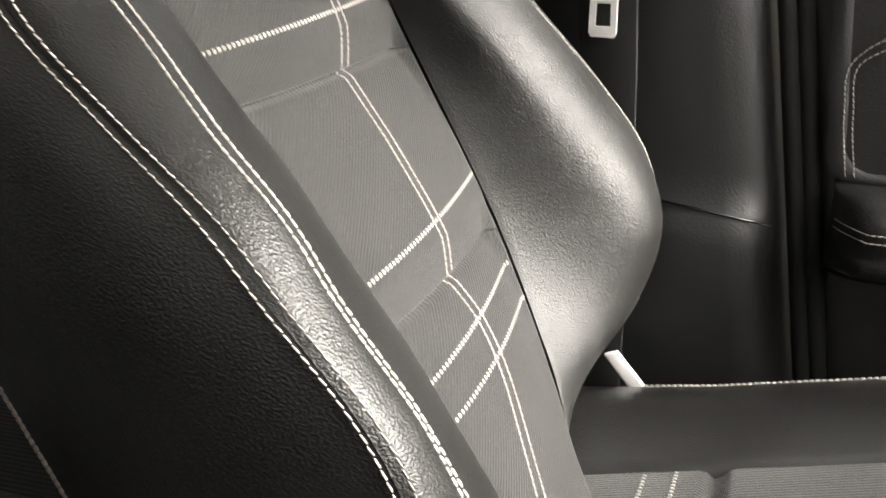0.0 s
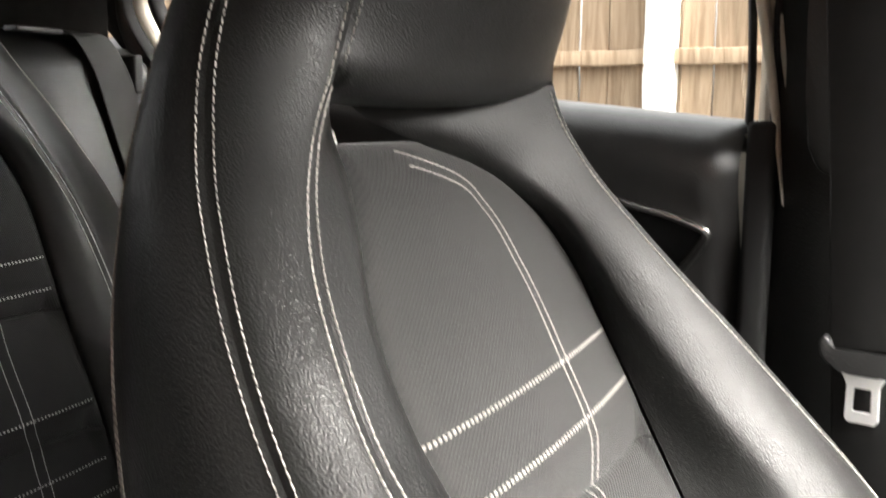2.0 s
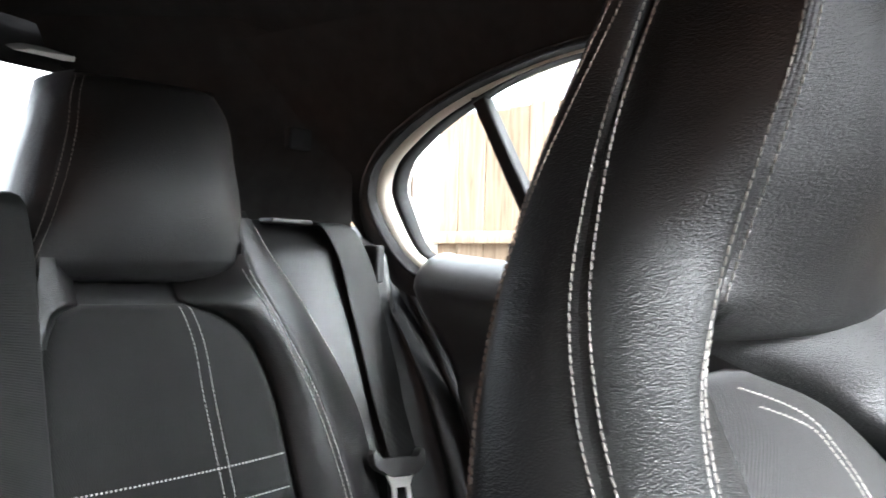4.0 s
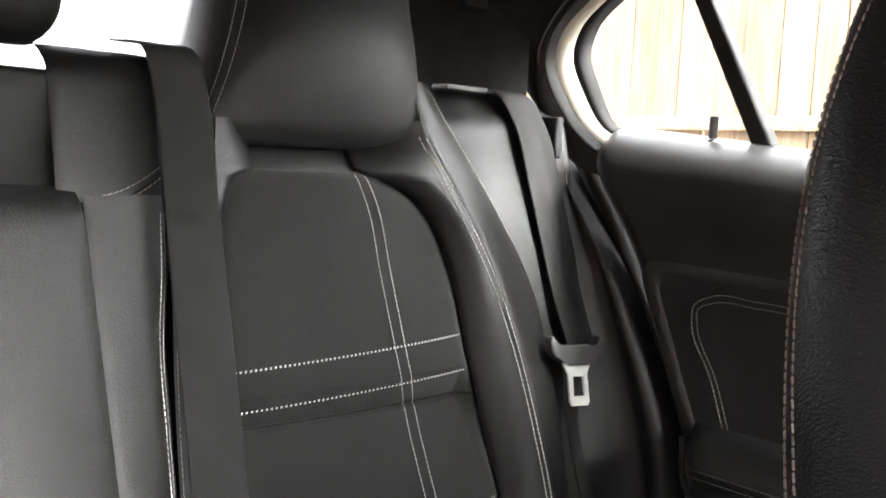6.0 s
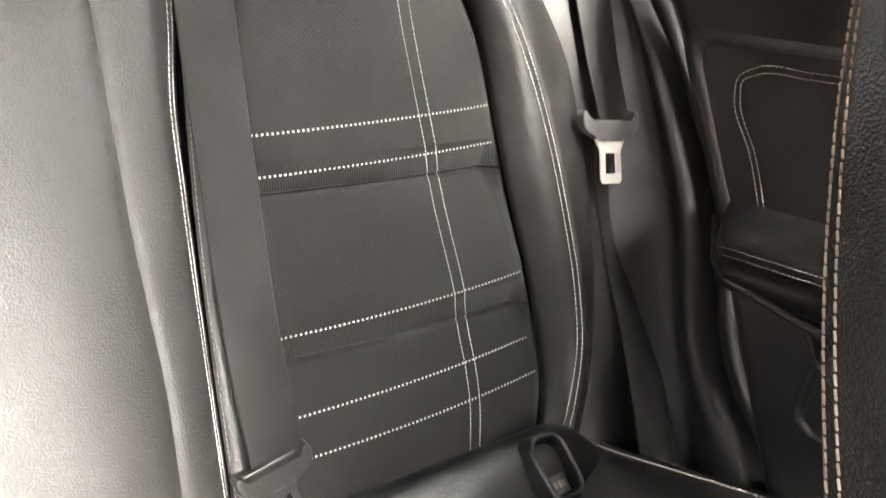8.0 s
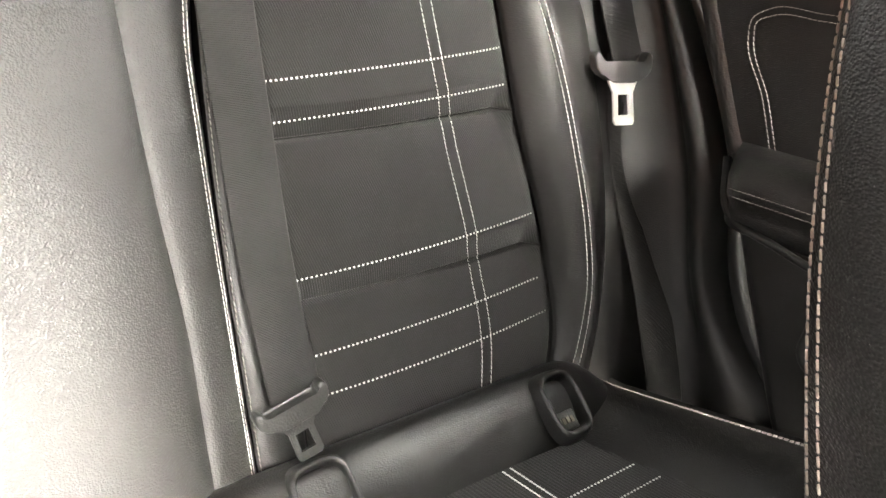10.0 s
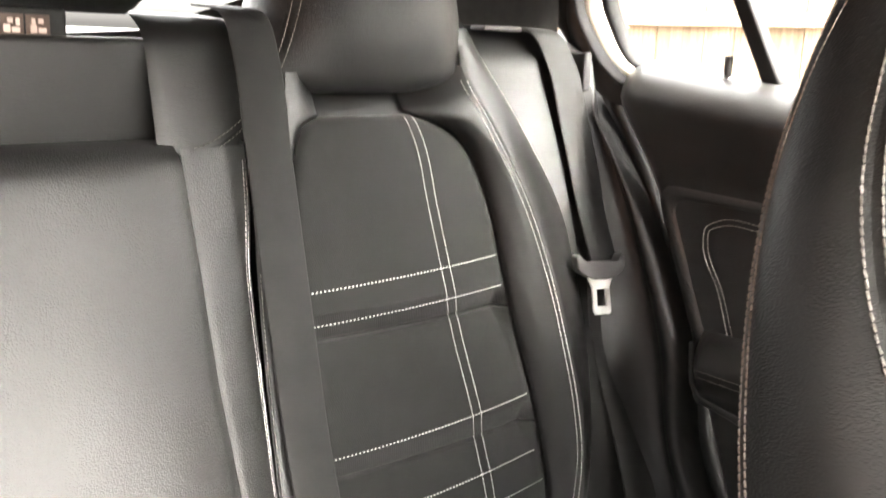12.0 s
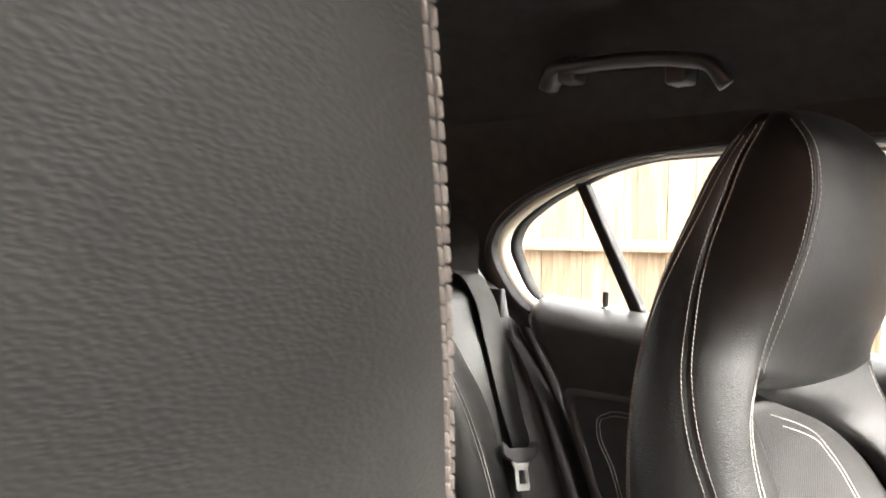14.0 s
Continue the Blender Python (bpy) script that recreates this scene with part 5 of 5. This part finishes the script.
# ---- seat belts ----
def tongue(parent, c, ux, uz, un, metal, plastic=None, size=1.0):
    """Belt tongue: a winged plastic grip and a steel plate with a square hole. c: middle of the grip."""
    c, ux, uz, un = Vector(c), Vector(ux).normalized(), Vector(uz).normalized(), Vector(un).normalized()
    m = Matrix((ux, uz, un)).transposed() @ Matrix.Diagonal((size, size, 1.0))
    grip = [(-0.037, 0.012), (-0.033, 0.017), (-0.028, 0.013), (-0.026, 0.005), (0.026, 0.005), (0.028, 0.013), (0.033, 0.017), (0.037, 0.012), (0.036, 0.0), (0.03, -0.007), (0.017, -0.011), (0.013, -0.014), (-0.013, -0.014), (-0.017, -0.011), (-0.03, -0.007), (-0.036, 0.0)]
    solid("grip", prism([c + m @ Vector((a, b, -0.006)) for a, b in grip], un * 0.012), plastic or PLASTIC_GREY, parent, "plastic belt tongue grip", bevel=0.002)
    bm = bmesh.new()
    o = [(-0.019, -0.012), (0.019, -0.012), (0.013, -0.024), (0.0135, -0.053), (0.011, -0.057), (-0.011, -0.057), (-0.0135, -0.053), (-0.013, -0.024)]
    h = [(-0.0065, -0.026), (0.0065, -0.026), (0.007, -0.0265), (0.0075, -0.046), (0.0065, -0.047), (-0.0065, -0.047), (-0.0075, -0.046), (-0.007, -0.0265)]
    layers = []
    for d in (-0.0012, 0.0012):
        layers.append(([bm.verts.new(c + m @ Vector((a, b, d))) for a, b in o], [bm.verts.new(c + m @ Vector((a, b, d))) for a, b in h]))
    k = len(o)
    for i in range(k):
        j = (i + 1) % k
        for (oo, hh) in layers:
            bm.faces.new((oo[i], oo[j], hh[j], hh[i]))
        bm.faces.new((layers[0][0][i], layers[0][0][j], layers[1][0][j], layers[1][0][i]))
        bm.faces.new((layers[0][1][i], layers[0][1][j], layers[1][1][j], layers[1][1][i]))
    solid("blade", bm, metal, parent, "bright steel blade with a square hole", smooth=False)


rb = thing("seat_belt", "black rear seat belt hanging with its steel tongue", "seat belt", (0.85, 1.08, 0.4), group="seat belts")
pts = smooth_path([(0.822, 1.2, 1.025), (0.824, 1.163, 1.02), (0.827, 1.138, 0.99), (0.838, 1.119, 0.92), (0.85, 1.092, 0.82), (0.855, 1.072, 0.765)], 50)
ribbon("upper_strap", pts, (1, 0.02, 0), 0.05, 0.002, WEBBING, rb, "worn black webbing")
pts = smooth_path([(0.856, 1.078, 0.77), (0.856, 1.066, 0.69), (0.86, 1.046, 0.62), (0.863, 1.02, 0.555), (0.855, 0.985, 0.48), (0.85, 0.962, 0.42), (0.848, 0.95, 0.33)], 40)
ribbon("lower_strap", pts, (1, -0.05, 0), 0.05, 0.002, WEBBING, rb, "worn black webbing")
tongue(rb, (0.833 - 0.0, 1.061, 0.758), (0.985, -0.13, -0.06), (-0.1, 0.1, 0.98), (-0.13, -0.985, 0.1), STEEL)

mb = thing("seat_belt", "black middle seat belt lying over the backrest", "seat belt", (0.43, 1.05, 0.5), group="seat belts")
pts = smooth_path([(0.42, 1.2, 1.03), (0.427, 1.15, 1.022), (0.4255, 1.125, 0.985), (0.425, 1.105, 0.913), (0.426, 1.068, 0.765), (0.431, 1.035, 0.62), (0.4375, 1.015, 0.545)], 60)
ribbon("strap", pts, (1, 0, 0), 0.045, 0.002, WEBBING, mb, "worn black webbing")
tongue(mb, (0.424, 0.996, 0.546), (0.94, -0.12, 0.3), (-0.3, 0.1, 0.95), (-0.1, -0.99, 0.08), PLASTIC, PLASTIC, 0.82)

fb = thing("seat_belt", "black front seat belt hanging on the middle pillar", "seat belt", (0.83, 0.32, 0.4), group="seat belts")
pts = smooth_path([(0.845, 0.36, 1.2), (0.832, 0.343, 1.05), (0.822, 0.33, 0.92), (0.812, 0.318, 0.767)], 40)
ribbon("upper_strap", pts, (0.14, 0.99, 0), 0.05, 0.002, WEBBING, fb, "black webbing")
pts = smooth_path([(0.814, 0.318, 0.767), (0.823, 0.312, 0.65), (0.835, 0.31, 0.5), (0.85, 0.31, 0.3)], 40)
ribbon("lower_strap", pts, (0.14, 0.99, 0), 0.05, 0.002, WEBBING, fb, "black webbing")
tongue(fb, (0.809, 0.318, 0.76), (-0.14, -0.99, 0.0), (-0.05, 0.0, 0.99), (-0.99, 0.14, -0.05), STEEL, None, 0.86)
bl = thing("brake_light", "pale glossy brake light housing above the rear window", "brake light", (0.62, 1.45, 1.22))
solid("housing", prism([(0.57, 1.45, 1.217), (0.59, 1.448, 1.2225), (0.65, 1.448, 1.2235), (0.678, 1.45, 1.2195), (0.63, 1.451, 1.2165)], (0, 0.03, 0.012)), PALE_PLASTIC, bl, bevel=0.002)

# roof grab handle
gh = thing("grab_handle", "black plastic grab handle under the roof", "handle", (0.78, 0.84, 1.28))
pts = smooth_path([(0.752, 0.968, 1.282), (0.738, 0.945, 1.3), (0.728, 0.9, 1.3), (0.722, 0.82, 1.297), (0.716, 0.75, 1.288), (0.714, 0.71, 1.275), (0.722, 0.695, 1.252)], 50)
tube("grip", pts, 0.0155, PILLAR_TRIM, gh, "curved black grip", flat=0.6)
for y in (0.925, 0.765):
    zb = 1.262 + 0.115 * (y - 0.7)
    solid("foot", box((0.728, y - 0.014, zb - 0.006), (0.76, y + 0.014, zb + 0.03)), PILLAR_TRIM, gh, "handle hinge", bevel=0.005)

# ---- outside ----
# an unseen wall ahead, added to hold back low light from the front
tagged(solid("wall_street", box((-12, -6.2, -0.13), (12, -6.0, 2.4)), CONCRETE_DULL, kind="structure"), "plain unseen wall ahead of the car, added to block low light", "wall")
# unseen red wall on the driver's side: blocks low sky, bounces warm light
tagged(solid("wall_house", box((-3.2, -5.9, -0.13), (-3.0, 6, 1.7)), BOUNCE_RED, kind="structure"), "plain unseen red wall on the driver's side, added to warm the light", "wall")
GROUND = -0.13
rows = [[Vector((x, y, GROUND)) for x in (-400, -20, -3, 0, 1, 3, 6, 30, 400)] for y in (-400, -20, -3, 0, 2, 6, 30, 400)]
tagged(grid("ground", rows, TARMAC, kind="structure"), "grey tarmac ground", "ground")
fence = thing("fence", "weathered timber board fence with concrete posts", "fence", (3.15, 1.5, GROUND))
rng = random.Random(5)
boards = []
for wide in (0.105, 0.125, 0.14):
    bm0 = box((3.1, 0, GROUND + 0.04), (3.118, wide - 0.006, 1.66))
    me = bpy.data.meshes.new("board")
    bm0.to_mesh(me)
    bm0.free()
    me.materials.append(TIMBER)
    boards.append((wide, me))
y = -1.2
while y < 5.5:
    wide, me = boards[rng.randrange(3)]
    ob = new("board", me)
    ob.parent = fence
    ob.location = Vector((rng.uniform(-0.008, 0.008), y, rng.uniform(-0.012, 0.012))) - fence.location
    y += wide
for z in (0.3, 1.1):
    solid("rail", box((3.055, -1.2, z), (3.09, 5.5, z + 0.05)), TIMBER, fence, "sawn timber rail", bevel=0.004)
for y in (-0.64, 1.19, 3.02, 4.85):
    solid("post", box((3.03, y - 0.048, GROUND), (3.13, y + 0.048, 1.8)), CONCRETE, fence, "pale concrete fence post", bevel=0.008)
